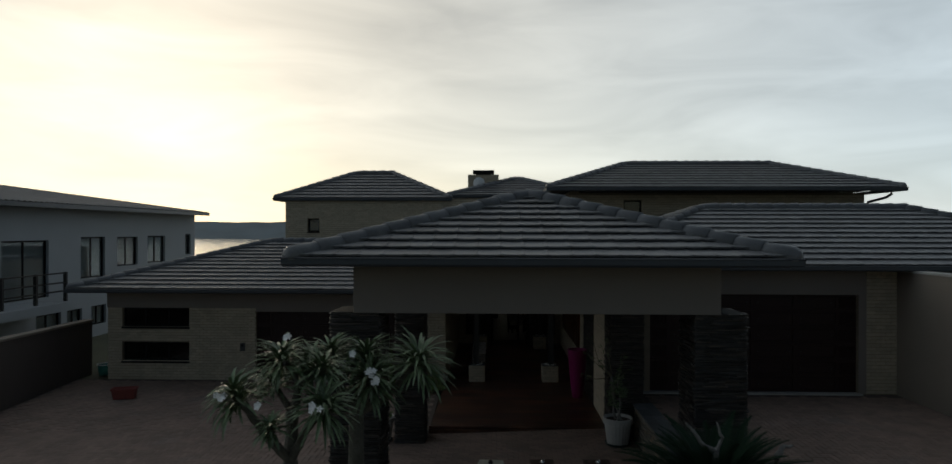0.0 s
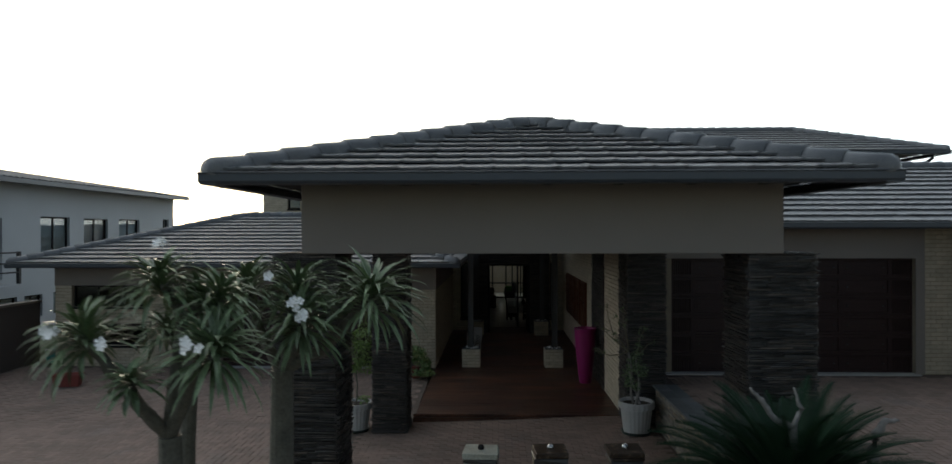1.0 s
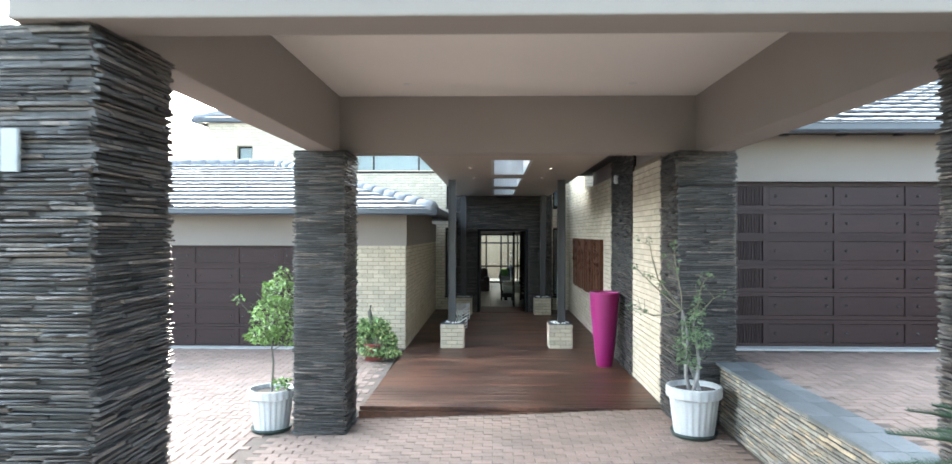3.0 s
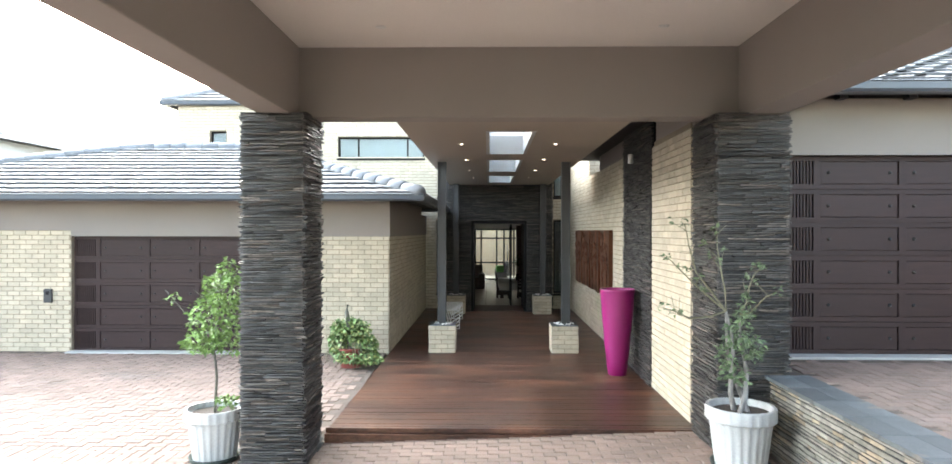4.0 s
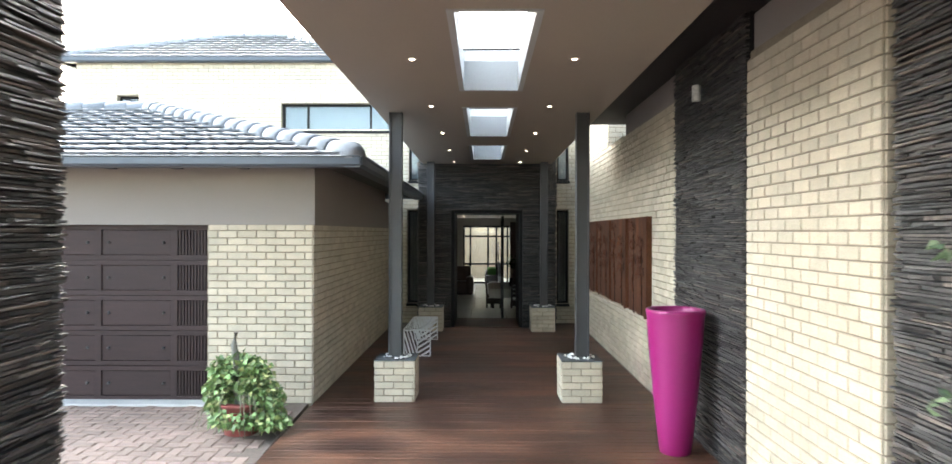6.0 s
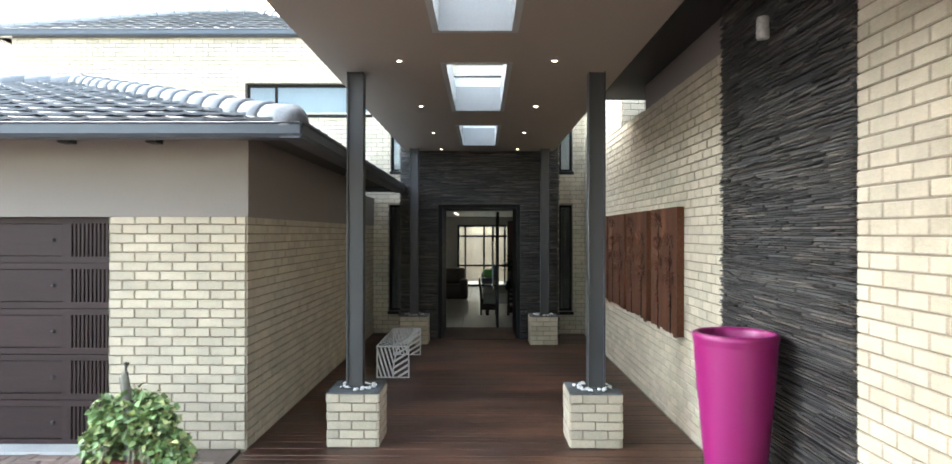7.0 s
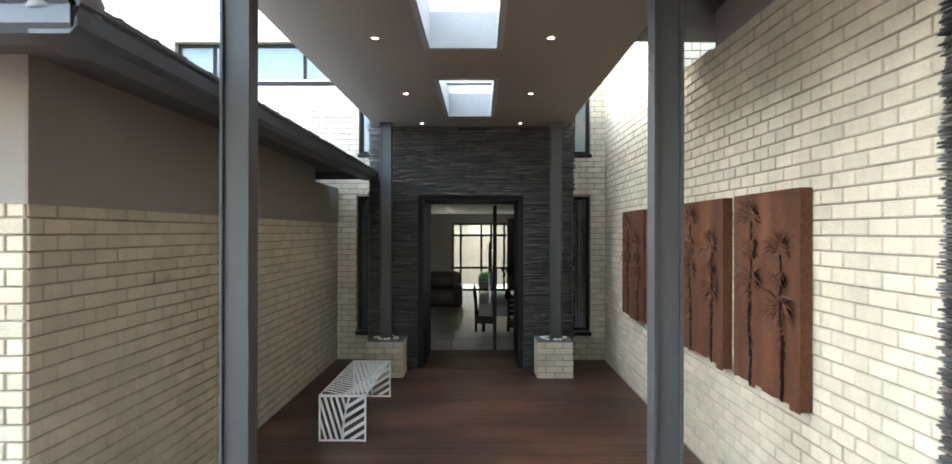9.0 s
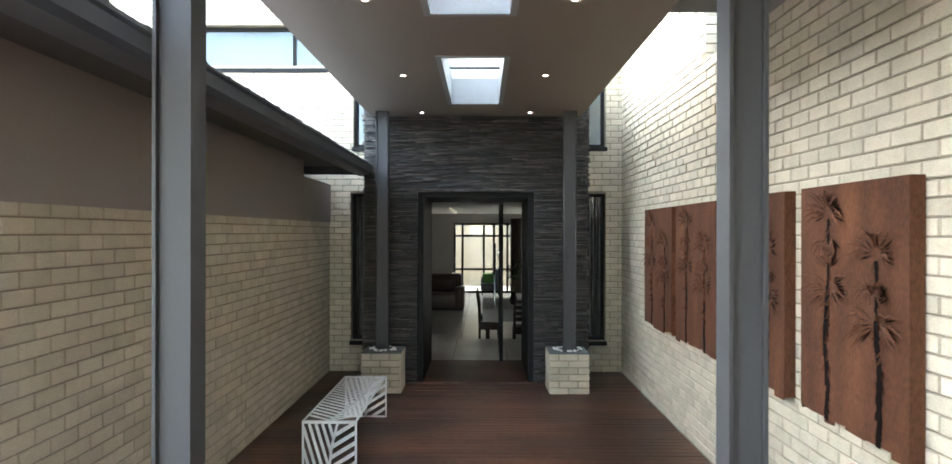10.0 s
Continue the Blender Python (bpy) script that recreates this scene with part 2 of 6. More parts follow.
GREY_CLOTH = material("grey_upholstery", (0.11, 0.12, 0.125), 0.9, var=0.08, bump=0.2)
COURT_WALL = material("tan_courtyard_wall", (0.23, 0.175, 0.115), 0.9, var=0.05, scale=1, bump=0.15)
WATER = material("lagoon_water", (0.10, 0.12, 0.13), 0.12, var=0.05, scale=0.01, bump=0.15, bscale=0.3)
# blue-grey haze of the distance is mixed into the hills' colour
HILL = material("hills_in_haze_colour", (0.16, 0.20, 0.22), 1.0, var=0.1, scale=0.01, bump=0.0)

# ---- building blocks ----


class Mesh:
    """Vertices and faces gathered before they become one mesh."""

    def __init__(self):
        self.v, self.f = [], []

    def quad(self, *pts):
        i = len(self.v)
        self.v += [tuple(p) for p in pts]
        self.f.append(tuple(range(i, i + len(pts))))

    def box(self, x0, x1, y0, y1, z0, z1):
        self.hexa([(x0, y0, z0), (x1, y0, z0), (x1, y1, z0), (x0, y1, z0), (x0, y0, z1), (x1, y0, z1), (x1, y1, z1), (x0, y1, z1)])
        return self

    def hexa(self, p, skip=()):
        i = len(self.v)
        self.v += [tuple(q) for q in p]
        for n, q in enumerate(((0, 3, 2, 1), (4, 5, 6, 7), (0, 1, 5, 4), (1, 2, 6, 5), (2, 3, 7, 6), (3, 0, 4, 7))):
            if n not in skip:
                self.f.append(tuple(i + k for k in q))

    def brick(self, m, l, d, h, b=0.004):
        """A brick whose face looks along -y of m: l wide, h high, d deep, chamfered."""
        i = len(self.v)
        for (x, y, z) in ((0, d, 0), (l, d, 0), (l, d, h), (0, d, h), (0, b, 0), (l, b, 0), (l, b, h), (0, b, h), (b, 0, b), (l - b, 0, b), (l - b, 0, h - b), (b, 0, h - b)):
            self.v.append(tuple(m @ Vector((x, y, z))))
        for q in ((0, 1, 5, 4), (1, 2, 6, 5), (2, 3, 7, 6), (3, 0, 4, 7), (4, 5, 9, 8), (5, 6, 10, 9), (6, 7, 11, 10), (7, 4, 8, 11), (8, 9, 10, 11)):
            self.f.append(tuple(i + k for k in q))

    def data(self, name, mat, smooth=False):
        me = bpy.data.meshes.new(name)
        me.from_pydata(self.v, [], self.f)
        me.materials.append(mat)
        if smooth:
            me.polygons.foreach_set("use_smooth", [True] * len(me.polygons))
        return me


def part(name, mesh, mat, parent=None, label="", smooth=False, kind="", bevel=0.0):
    """One mesh object from a Mesh, a bmesh or mesh data, under parent."""
    if isinstance(mesh, bmesh.types.BMesh):
        me = bpy.data.meshes.new(name)
        bmesh.ops.recalc_face_normals(mesh, faces=mesh.faces)
        mesh.to_mesh(me)
        mesh.free()
        me.materials.append(mat)
        if smooth:
            me.polygons.foreach_set("use_smooth", [True] * len(me.polygons))
    elif isinstance(mesh, Mesh):
        me = mesh.data(name, mat, smooth)
    else:
        me = mesh
    if bevel:
        bm = bmesh.new()
        bm.from_mesh(me)
        bmesh.ops.bevel(bm, geom=bm.edges[:], offset=bevel, segments=2, affect="EDGES", profile=0.6)
        bm.to_mesh(me)
        bm.free()
    ob = new(name, me)
    if parent:
        ob.parent = parent
        if parent.name in ROOTS:
            ob.matrix_parent_inverse = ROOTS[parent.name].inverted()
    if label or kind:
        tagged(ob, label=label, kind=kind)
    return ob


ROOTS = {}


def thing(name, label, category, at=(0, 0, 0), group="", kind=""):
    """An empty at the base of a thing; its parts are given in the world's coordinates."""
    ob = new(name)
    ob.empty_display_size = 0.1
    ob.matrix_basis = Matrix.Translation(at)
    ROOTS[ob.name] = Matrix.Translation(at)
    return tagged(ob, label, category, group, kind)


def structure(name, mesh, mat, label, category, bevel=0.0, smooth=False):
    ob = part(name, mesh, mat, None, bevel=bevel, smooth=smooth)
    return tagged(ob, label, category, kind="structure")


def box(x0, x1, y0, y1, z0, z1):
    return Mesh().box(x0, x1, y0, y1, z0, z1)


def lathe(profile, at, seg=40, flute=0, depth=0.0):
    """A turned body from (radius, height) pairs; flute: ribs round it."""
    m = Mesh()
    n = len(profile)
    for k in range(seg):
        a = 2 * math.pi * k / seg
        for j, (r, z) in enumerate(profile):
            rr = r - (depth if flute and (k // 2) % 2 and 0 < j < n - 1 and z > profile[0][1] else 0)
            m.v.append((at[0] + rr * math.cos(a), at[1] + rr * math.sin(a), at[2] + z))
    for k in range(seg):
        k2 = (k + 1) % seg
        for j in range(n - 1):
            m.f.append((k * n + j, k2 * n + j, k2 * n + j + 1, k * n + j + 1))
    return m


def tube(mesh, pts, radii, seg=8):
    """A round limb through points."""
    start = len(mesh.v)
    pts = [Vector(p) for p in pts]
    for i, p in enumerate(pts):
        d = (pts[min(i + 1, len(pts) - 1)] - pts[max(i - 1, 0)]).normalized()
        a = d.orthogonal().normalized() if abs(d.z) > 0.99 else d.cross(Vector((0, 0, 1))).normalized()
        b = d.cross(a)
        for k in range(seg):
            t = 2 * math.pi * k / seg
            mesh.v.append(tuple(p + (a * math.cos(t) + b * math.sin(t)) * radii[i]))
    for i in range(len(pts) - 1):
        for k in range(seg):
            k2 = (k + 1) % seg
            mesh.f.append((start + i * seg + k, start + i * seg + k2, start + (i + 1) * seg + k2, start + (i + 1) * seg + k))
    mesh.f.append(tuple(start + (len(pts) - 1) * seg + k for k in range(seg)))


def face_frame(origin, u, n):
    """Axes of a wall face: x along u, y into the wall, z up."""
    u, n = Vector(u), Vector(n)
    return Matrix(((u.x, -n.x, 0, origin[0]), (u.y, -n.y, 0, origin[1]), (u.z, -n.z, 1, origin[2]), (0, 0, 0, 1)))


COURSE, LENGTH, GAP = 0.0815, 0.22, 0.0098
SHARED = {}


def brick_data(l, tall):
    key = (round(l, 3), round(tall, 4))
    if key not in SHARED:
        m = Mesh()
        m.brick(Matrix(), key[0], 0.03, tall - GAP)
        SHARED[key] = m.data("brick", BRICK)
    return SHARED[key]


def brickwork(parent, origin, u, n, length, height, holes=(), near=None, limit=300, proud=0.0115, course=0.0):
    """Courses of stretchers on a wall face. holes: (u0, u1, z0, z1). Bricks nearest to `near` are objects."""
    fr = face_frame(origin, u, n)
    rng = random.Random(int(length * 977 + height * 331 + abs(origin[0]) * 71))
    tall = course or COURSE
    rows = int(height / tall + 0.5)
    found = []
    for r in range(rows):
        z = r * tall
        x = -LENGTH / 2 if r % 2 else 0.0
        while x < length - 0.01:
            a, b = max(x, 0), min(x + LENGTH, length)
            spans = [(a, b)]
            for (h0, h1, k0, k1) in holes:
                if z + COURSE * 0.5 > k0 and z + COURSE * 0.5 < k1:
                    cut = []
                    for (p, q) in spans:
                        if q <= h0 or p >= h1:
                            cut.append((p, q))
                        else:
                            if p < h0:
                                cut.append((p, h0))
                            if q > h1:
                                cut.append((h1, q))
                    spans = cut
            for (p, q) in spans:
                if q - p > 0.03:
                    found.append((p, z, q - p - GAP))
            x += LENGTH
    centre = Vector(near) if near else None
    if centre:
        found.sort(key=lambda e: (fr @ Vector((e[0], 0, e[1])) - centre).length)
    rest = Mesh()
    for i, (x, z, l) in enumerate(found):
        m = fr @ Matrix.Translation((x + GAP / 2, -proud + rng.uniform(-0.0025, 0.0025), z + GAP / 2))
        if centre and i < limit:
            ob = new("brick", brick_data(l, tall))
            ob.parent = parent
            ob.matrix_parent_inverse = parent.matrix_basis.inverted()
            ob.matrix_basis = m
        else:
            rest.brick(m, l, 0.03, tall - GAP)
    if rest.v:
        part("brickwork", rest, BRICK, parent, kind="stuff").matrix_parent_inverse = parent.matrix_basis.inverted()


def slate_face(parent, origin, u, n, length, height, holes=(), near=None, limit=0, seed=1, hmin=0.011, hmax=0.028, depth=0.048, mat=None, lmin=0.10, lmax=0.46, name="slate_strip"):
    """Thin stacked stone strips of uneven length and depth on a face."""
    fr = face_frame(origin, u, n)
    rng = random.Random(seed)
    found, z = [], 0.0
    while z < height - 0.004:
        h = min(rng.uniform(hmin, hmax), height - z)
        x = -rng.uniform(0, 0.2)
        while x < length:
            l = rng.uniform(lmin, lmax)
            a, b = max(x, -rng.uniform(0, 0.012)), min(x + l, length + rng.uniform(0, 0.012))
            x += l
            zc = z + h / 2
            spans = [(a, b)]
            for (h0, h1, k0, k1) in holes:
                if k0 < zc < k1:
                    spans = [s for (p, q) in spans for s in ((p, min(q, h0)), (max(p, h1), q)) if s[1] - s[0] > 0.02]
            for (p, q) in spans:
                if q - p > 0.02:
                    found.append((p, q, z, h, rng.uniform(0.0, depth), rng.uniform(-0.003, 0.003)))
        z += h
    rest, pieces = Mesh(), 0
    for (p, q, z, h, d, t) in found:
        t *= 1.0
        pts = [(p, -d, z + 0.0015 + t), (q, -d * 0.8, z + 0.0015 - t), (q, 0.02, z + 0.0015 - t), (p, 0.02, z + 0.0015 + t), (p, -d * 0.9, z + h * 0.74 + t), (q, -d, z + h * 0.74 - t), (q, 0.02, z + h * 0.74 - t), (p, 0.02, z + h * 0.74 + t)]
        pts = [fr @ Vector(c) for c in pts]
        if near and pieces < limit and near[0] < z < near[1]:
            one = Mesh()
            one.hexa(pts, skip=(4,))
            part(name, one, mat or SLATE, parent).matrix_parent_inverse = parent.matrix_basis.inverted()
            pieces += 1
        else:
            rest.hexa(pts, skip=(4,))
    if rest.v:
        part("stonework", rest, mat or SLATE, parent, kind="stuff").matrix_parent_inverse = parent.matrix_basis.inverted()


# ---- ground ----
def ground_z(x, y):
    """The paving's fall: up towards the garages and towards the raised drive."""
    z = -0.17 + 0.04 * min(max(y - 16.6, 0), 4.6) + 0.035 * min(max(x + 1.5, 0), 4.6) * (1 if y < 16.9 else 0.0)
    far = max(0.0, y - 60.0, abs(x) - 70.0)
    return z - min(27.0, far * 0.25)


def build_ground():
    m = Mesh()
    xs = [-6000, -2000, -600, -180, -90, -60, -30, -20, -14, -12, -9, -6, -5, -4.1, -3, -2, -1.5, -1, 0, 1, 2, 3.2, 5, 6.1, 7, 8, 12, 20, 40, 60, 90, 180, 600, 2000, 6000]
    ys = [-6000, -1000, -200, -60, -20, -5, 2, 6, 9, 11, 13, 15, 16.6, 16.88, 17.0, 17.6, 18, 19, 20, 21.2, 24, 28.5, 31, 47.1, 48, 60, 90, 180, 300, 900, 2500, 6000]
    for y in ys:
        for x in xs:
            dug = 0.6 if 30.9 < y < 47.2 and -4.2 < x < 6.2 else 0.0
            m.v.append((x, y, ground_z(x, y) - 0.045 - dug))
    w = len(xs)
    for j in range(len(ys) - 1):
        for i in range(w - 1):
            m.f.append((j * w + i, j * w + i + 1, (j + 1) * w + i + 1, (j + 1) * w + i))
    structure("ground", m, GROUND, "dry earth and grass round the house", "ground", smooth=True)
    structure("water", Mesh().box(-4000, 4000, 190, 2300, -27.4, -26.0), WATER, "still grey lagoon far below the house", "water")
    hills = Mesh()
    rng = random.Random(5)
    for y0, top, amp in ((2350, 38, 10), (3300, 52, 30)):
        pts = []
        for i in range(161):
            x = -4000 + i * 50
            h = top + amp * noise.noise(Vector((x * 0.0013, y0 * 0.01, 0))) * 1.6 + rng.uniform(-1.5, 1.5)
            pts.append((x, h))
        for i in range(160):
            (xa, ha), (xb, hb) = pts[i], pts[i + 1]
            hills.quad((xa, y0, -30), (xb, y0, -30), (xb, y0 + 250, hb), (xa, y0 + 250, ha))
            hills.quad((xa, y0 + 250, ha), (xb, y0 + 250, hb), (xb, y0 + 900, -30), (xa, y0 + 900, -30))
    tagged(structure("backdrop", hills, HILL, "wooded hills across the lagoon, haze put into their colour", "hills", smooth=True), kind="structure")
    # paving bed
    bed = Mesh()
    xs = [-11.95, -9, -6, -4, -3, -2, -1.5, -1.16, -1.1, -0.5, 0.5, 1.5, 2.5, 3.33]
    ys = [2.0, 6, 9, 11, 13, 15, 16.6, 16.88, 16.95, 17.6, 18, 19, 20, 21.25]
    for y in ys:
        for x in xs:
            bed.v.append((x, y, ground_z(x, y) - 0.012 - (0.3 if x > -1.12 and y > 17.3 else 0.0)))
    w = len(xs)
    for j in range(len(ys) - 1):
        for i in range(w - 1):
            bed.f.append((j * w + i, j * w + i + 1, (j + 1) * w + i + 1, (j + 1) * w + i))
    return structure("pavement", bed, JOINT, "pinkish clay brick paving of the forecourt", "paving")


pavement = build_ground()


def paver_mesh(l, w):
    m = Mesh()
    b = 0.006
    m.v = [(0, 0, -0.03), (l, 0, -0.03), (l, w, -0.03), (0, w, -0.03), (0, 0, -b), (l, 0, -b), (l, w, -b), (0, w, -b), (b, b, 0), (l - b, b, 0), (l - b, w - b, 0), (b, w - b, 0)]
    m.f = [(0, 1, 5, 4), (1, 2, 6, 5), (2, 3, 7, 6), (3, 0, 4, 7), (4, 5, 9, 8), (5, 6, 10, 9), (6, 7, 11, 10), (7, 4, 8, 11), (8, 9, 10, 11)]
    return m


def lay_pavers():
    """Running bond under the canopy, herringbone on the open forecourt."""
    rng = random.Random(3)
    PL, PW = 0.222, 0.111
    shared = paver_mesh(PL - 0.008, PW - 0.008)
    data = shared.data("paver", PAVER)
    rest, count = Mesh(), 0

    def put(x, y, turn, single):
        nonlocal count
        z = ground_z(x, y) + rng.uniform(-0.002, 0.002)
        m = Matrix.Translation((x, y, z)) @ Matrix.Rotation(turn, 4, "Z") @ Matrix.Rotation(rng.uniform(-0.008, 0.008), 4, "X")
        if single and count < 300:
            ob = new("paver", data)
            ob.parent = pavement
            ob.matrix_basis = m
            count += 1
        else:
            i = len(rest.v)
            rest.v += [tuple(m @ Vector(v)) for v in shared.v]
            rest.f += [tuple(i + k for k in f) for f in shared.f]

    y = 16.95 - PW
    r = 0
    while y > 9.0:
        x = -2.05 + (PL / 2 if r % 2 else 0)
        while x < 3.33 - PL:
            put(x, y, 0, -1.0 < x < 3.0)
            x += PL
        y -= PW
        r += 1
    # herringbone on the open forecourt
    k = PW
    for i in range(int(10.7 / k)):
        for j in range(int(12.0 / k)):
            x, y = -11.9 + i * k, 9.2 + j * k
            if y > 21.0 or (x > -2.3 and y < 17.0) or (x > -1.27 - 0.22 and (i - j) % 4 == 0) or x > -1.27:
                continue
            if (i - j) % 4 == 0:
                put(x, y, 0, False)
            elif (i - j) % 4 == 3:
                put(x + k - 0.008, y, math.pi / 2, False)
    part("paving", rest, PAVER, pavement, kind="stuff")


lay_pavers()

# ---- walls ----
def wall(name, x0, x1, y0, y1, z0, z1, mat, label):
    return structure(name, box(x0, x1, y0, y1, z0, z1), mat, label, "wall")


def pierced_mesh(axis, a0, a1, t0, t1, z0, z1, holes):
    """A slab with rectangular openings, as one connected mesh."""
    m = Mesh()
    cuts = sorted({a0, a1, *[h[0] for h in holes], *[h[1] for h in holes]})
    levels = sorted({z0, z1, *[h[2] for h in holes], *[h[3] for h in holes]})
    nc, nl = len(cuts), len(levels)

    def solid(i, j):
        if not (0 <= i < nc - 1 and 0 <= j < nl - 1):
            return False
        c, zc = (cuts[i] + cuts[i + 1]) / 2, (levels[j] + levels[j + 1]) / 2
        return not any(h[0] < c < h[1] and h[2] < zc < h[3] for h in holes)

    for t in (t0, t1):
        for z in levels:
            for c in cuts:
                m.v.append((c, t, z) if axis == "x" else (t, c, z))

    def at(k, i, j):
        return k * nc * nl + j * nc + i

    for i in range(nc - 1):
        for j in range(nl - 1):
            if not solid(i, j):
                continue
            m.f.append((at(0, i, j), at(0, i + 1, j), at(0, i + 1, j + 1), at(0, i, j + 1)))
            m.f.append((at(1, i + 1, j), at(1, i, j), at(1, i, j + 1), at(1, i + 1, j + 1)))
            for (di, dj, p, q) in ((-1, 0, (i, j), (i, j + 1)), (1, 0, (i + 1, j + 1), (i + 1, j)), (0, -1, (i + 1, j), (i, j)), (0, 1, (i, j + 1), (i + 1, j + 1))):
                if not solid(i + di, j + dj):
                    m.f.append((at(0, *p), at(0, *q), at(1, *q), at(1, *p)))
    return m


def pierced(name, axis, a0, a1, t0, t1, z0, z1, holes, mat, label):
    """A wall with openings through it. axis: the way it runs; t0, t1: its thickness; holes: (a, a, z, z)."""
    m = pierced_mesh(axis, a0, a1, t0, t1, z0, z1, holes)
    return structure(name, m, mat, label, "wall")


DECK_Z = 0.0
FRONT_L = 21.26      # front of the lower garage
FRONT_R = 17.25      # front of the raised garage
WALL_R = 2.87        # side wall of the passage
FAR = 28.0           # wall at the passage's end
DRIVE = 0.73         # level of the raised drive

GL_DOOR = (-6.67, -2.31, 0.0, 2.02)
GL_WINS = [(-10.66, -8.66, 1.56, 2.12), (-10.66, -8.66, 0.55, 1.11)]
w_gl = pierced("wall_garage_front", "x", -11.1, -1.11, FRONT_L, FRONT_L + 0.25, -0.3, 2.75, [GL_DOOR, *GL_WINS], MORTAR, "cream face brick garage wall with a plastered band under the eaves")
part("plaster_band", box(-11.112, -1.098, FRONT_L - 0.022, FRONT_L + 0.1, 2.02 + 0.10, 2.74).box(-6.67, -1.098, FRONT_L - 0.0215, FRONT_L + 0.1, 2.02, 2.12), PLASTER, w_gl, "taupe plaster band")
w_gs = structure("wall_garage_side", box(-1.36, -1.11, FRONT_L + 0.25, 26.6, -0.3, 2.75).box(-1.36, -1.11, 26.6, FAR, -0.3, 2.52), MORTAR, "cream face brick garage side wall along the deck", "wall")
part("plaster_band", box(-1.3, -1.088, FRONT_L - 0.02, 26.62, 2.02, 2.74).box(-1.38, -1.088, 26.62, FAR - 0.02, 2.02, 2.535), PLASTER, w_gs, "taupe plaster band")
wall("wall_garage_end", -11.1, -10.85, FRONT_L + 0.25, FAR + 4, -0.3, 2.75, PLASTER, "plain plastered end wall of the garage")

w_p = wall("wall_passage", WALL_R, WALL_R + 0.3, FRONT_R, FAR + 0.3, -0.3, 3.335, MORTAR, "cream face brick wall along the covered deck")
part("upper_wall", box(WALL_R, WALL_R + 0.3, 24.67, FAR + 0.3, 3.335, 5.75), MORTAR, w_p)
part("plaster_band", box(WALL_R + 0.015, WALL_R + 0.29, 20.75, 23.42, 3.336, 3.645), PLASTER, w_p, "taupe plaster band under the soffit")
part("brick_top", box(WALL_R - 0.016, WALL_R + 0.28, 23.42, 24.65, 3.3355, 3.348), BRICK, w_p)
w_pier = structure("brick_pier", box(WALL_R - 0.02, WALL_R + 0.12, 17.14, 18.88, -0.25, 3.27), MORTAR, "cream face brick pier beside the stone column", "pier")
part("plaster_band", box(WALL_R + 0.02, WALL_R + 0.2, 17.16, 18.86, 3.27, 3.62), PLASTER, w_pier, "taupe plaster band")

# tower and end wall
FAR_WINS = [(-0.81, -0.46, 0.42, 2.42), (2.39, 2.64, 0.42, 2.42), (-0.78, -0.46, 3.05, 4.7), (2.39, 2.64, 3.05, 4.7), (-3.53, -1.15, 4.12, 4.7), (-7.08, -6.62, 4.36, 4.87)]
DOORWAY = (0.16, 1.62, 0.0, 2.40)
w_far = pierced("wall_entrance", "x", -7.97, WALL_R + 0.3, FAR, FAR + 0.3, -0.3, 5.66, [*FAR_WINS, DOORWAY], MORTAR, "two-storey cream face brick wall at the end of the deck")
wall("wall_tower_side", -7.97, -7.67, FAR + 0.3, 33.0, -0.3, 5.66, MORTAR, "cream face brick side of the upper storey")
portal = pierced("entrance_portal", "x", -0.5, 2.28, 27.3, FAR, -0.05, 3.9, [DOORWAY], SLATE_BACK, "dark ledge slate portal round the entrance door")
slate_strip = structure("slate_panel", box(WALL_R - 0.03, WALL_R + 0.1, 18.88, 20.74, -0.2, 3.9), SLATE_BACK, "full-height dark ledge slate panel in the passage wall", "wall")

# raised garage and upper storey
GR_DOOR = (3.88, 8.55, DRIVE, 2.97)
w_gr = pierced("wall_raised_garage", "x", WALL_R + 0.3, 9.78, FRONT_R, FRONT_R + 0.3, -0.3, 3.6, [GR_DOOR], MORTAR, "garage wall with brick pier and plastered band")
part("plaster_band", box(WALL_R + 0.1, 8.72, FRONT_R - 0.02, FRONT_R + 0.1, 2.97, 3.58).box(8.551, 8.72, FRONT_R - 0.0195, FRONT_R + 0.1, DRIVE, 2.97), PLASTER, w_gr, "taupe plaster band")
wall("wall_raised_garage_end", 13.5, 13.8, FRONT_R, 24, -0.3, 3.6, PLASTER, "plastered end wall of the raised garage")
w_up = pierced("wall_upper_storey", "x", WALL_R + 0.3, 12.7, 24.67, 24.87, 3.3, 5.7, [(4.68, 5.28, 4.4, 5.44)], MORTAR, "cream face brick wall of the upper storey")
wall("wall_upper_storey_end", 12.45, 12.7, 24.87, 29, 3.3, 5.7, MORTAR, "upper storey end wall")

# canopy over the forecourt
canopy_beams = [("beam_front", (-1.62, 3.47, 11.2, 11.5, 3.25, 4.12)), ("beam_back", (-1.62, 3.47, 16.5, 16.8, 3.27, 4.12)), ("beam_side", (-1.62, -1.31, 11.5, 16.5, 3.255, 4.12)), ("beam_side", (3.12, 3.47, 11.5, 16.5, 3.255, 4.12))]
canopy = thing("entrance_canopy", "taupe plastered canopy over the forecourt with a hipped tile roof", "canopy", (0.9, 14, 3.25), kind="structure")
for name, b in canopy_beams:
    part(name, box(*b), PLASTER, canopy, bevel=0.012)
part("ceiling", box(-1.31, 3.12, 11.5, 16.5, 3.98, 4.06), WHITE_CEILING, canopy, "pale painted ceiling")
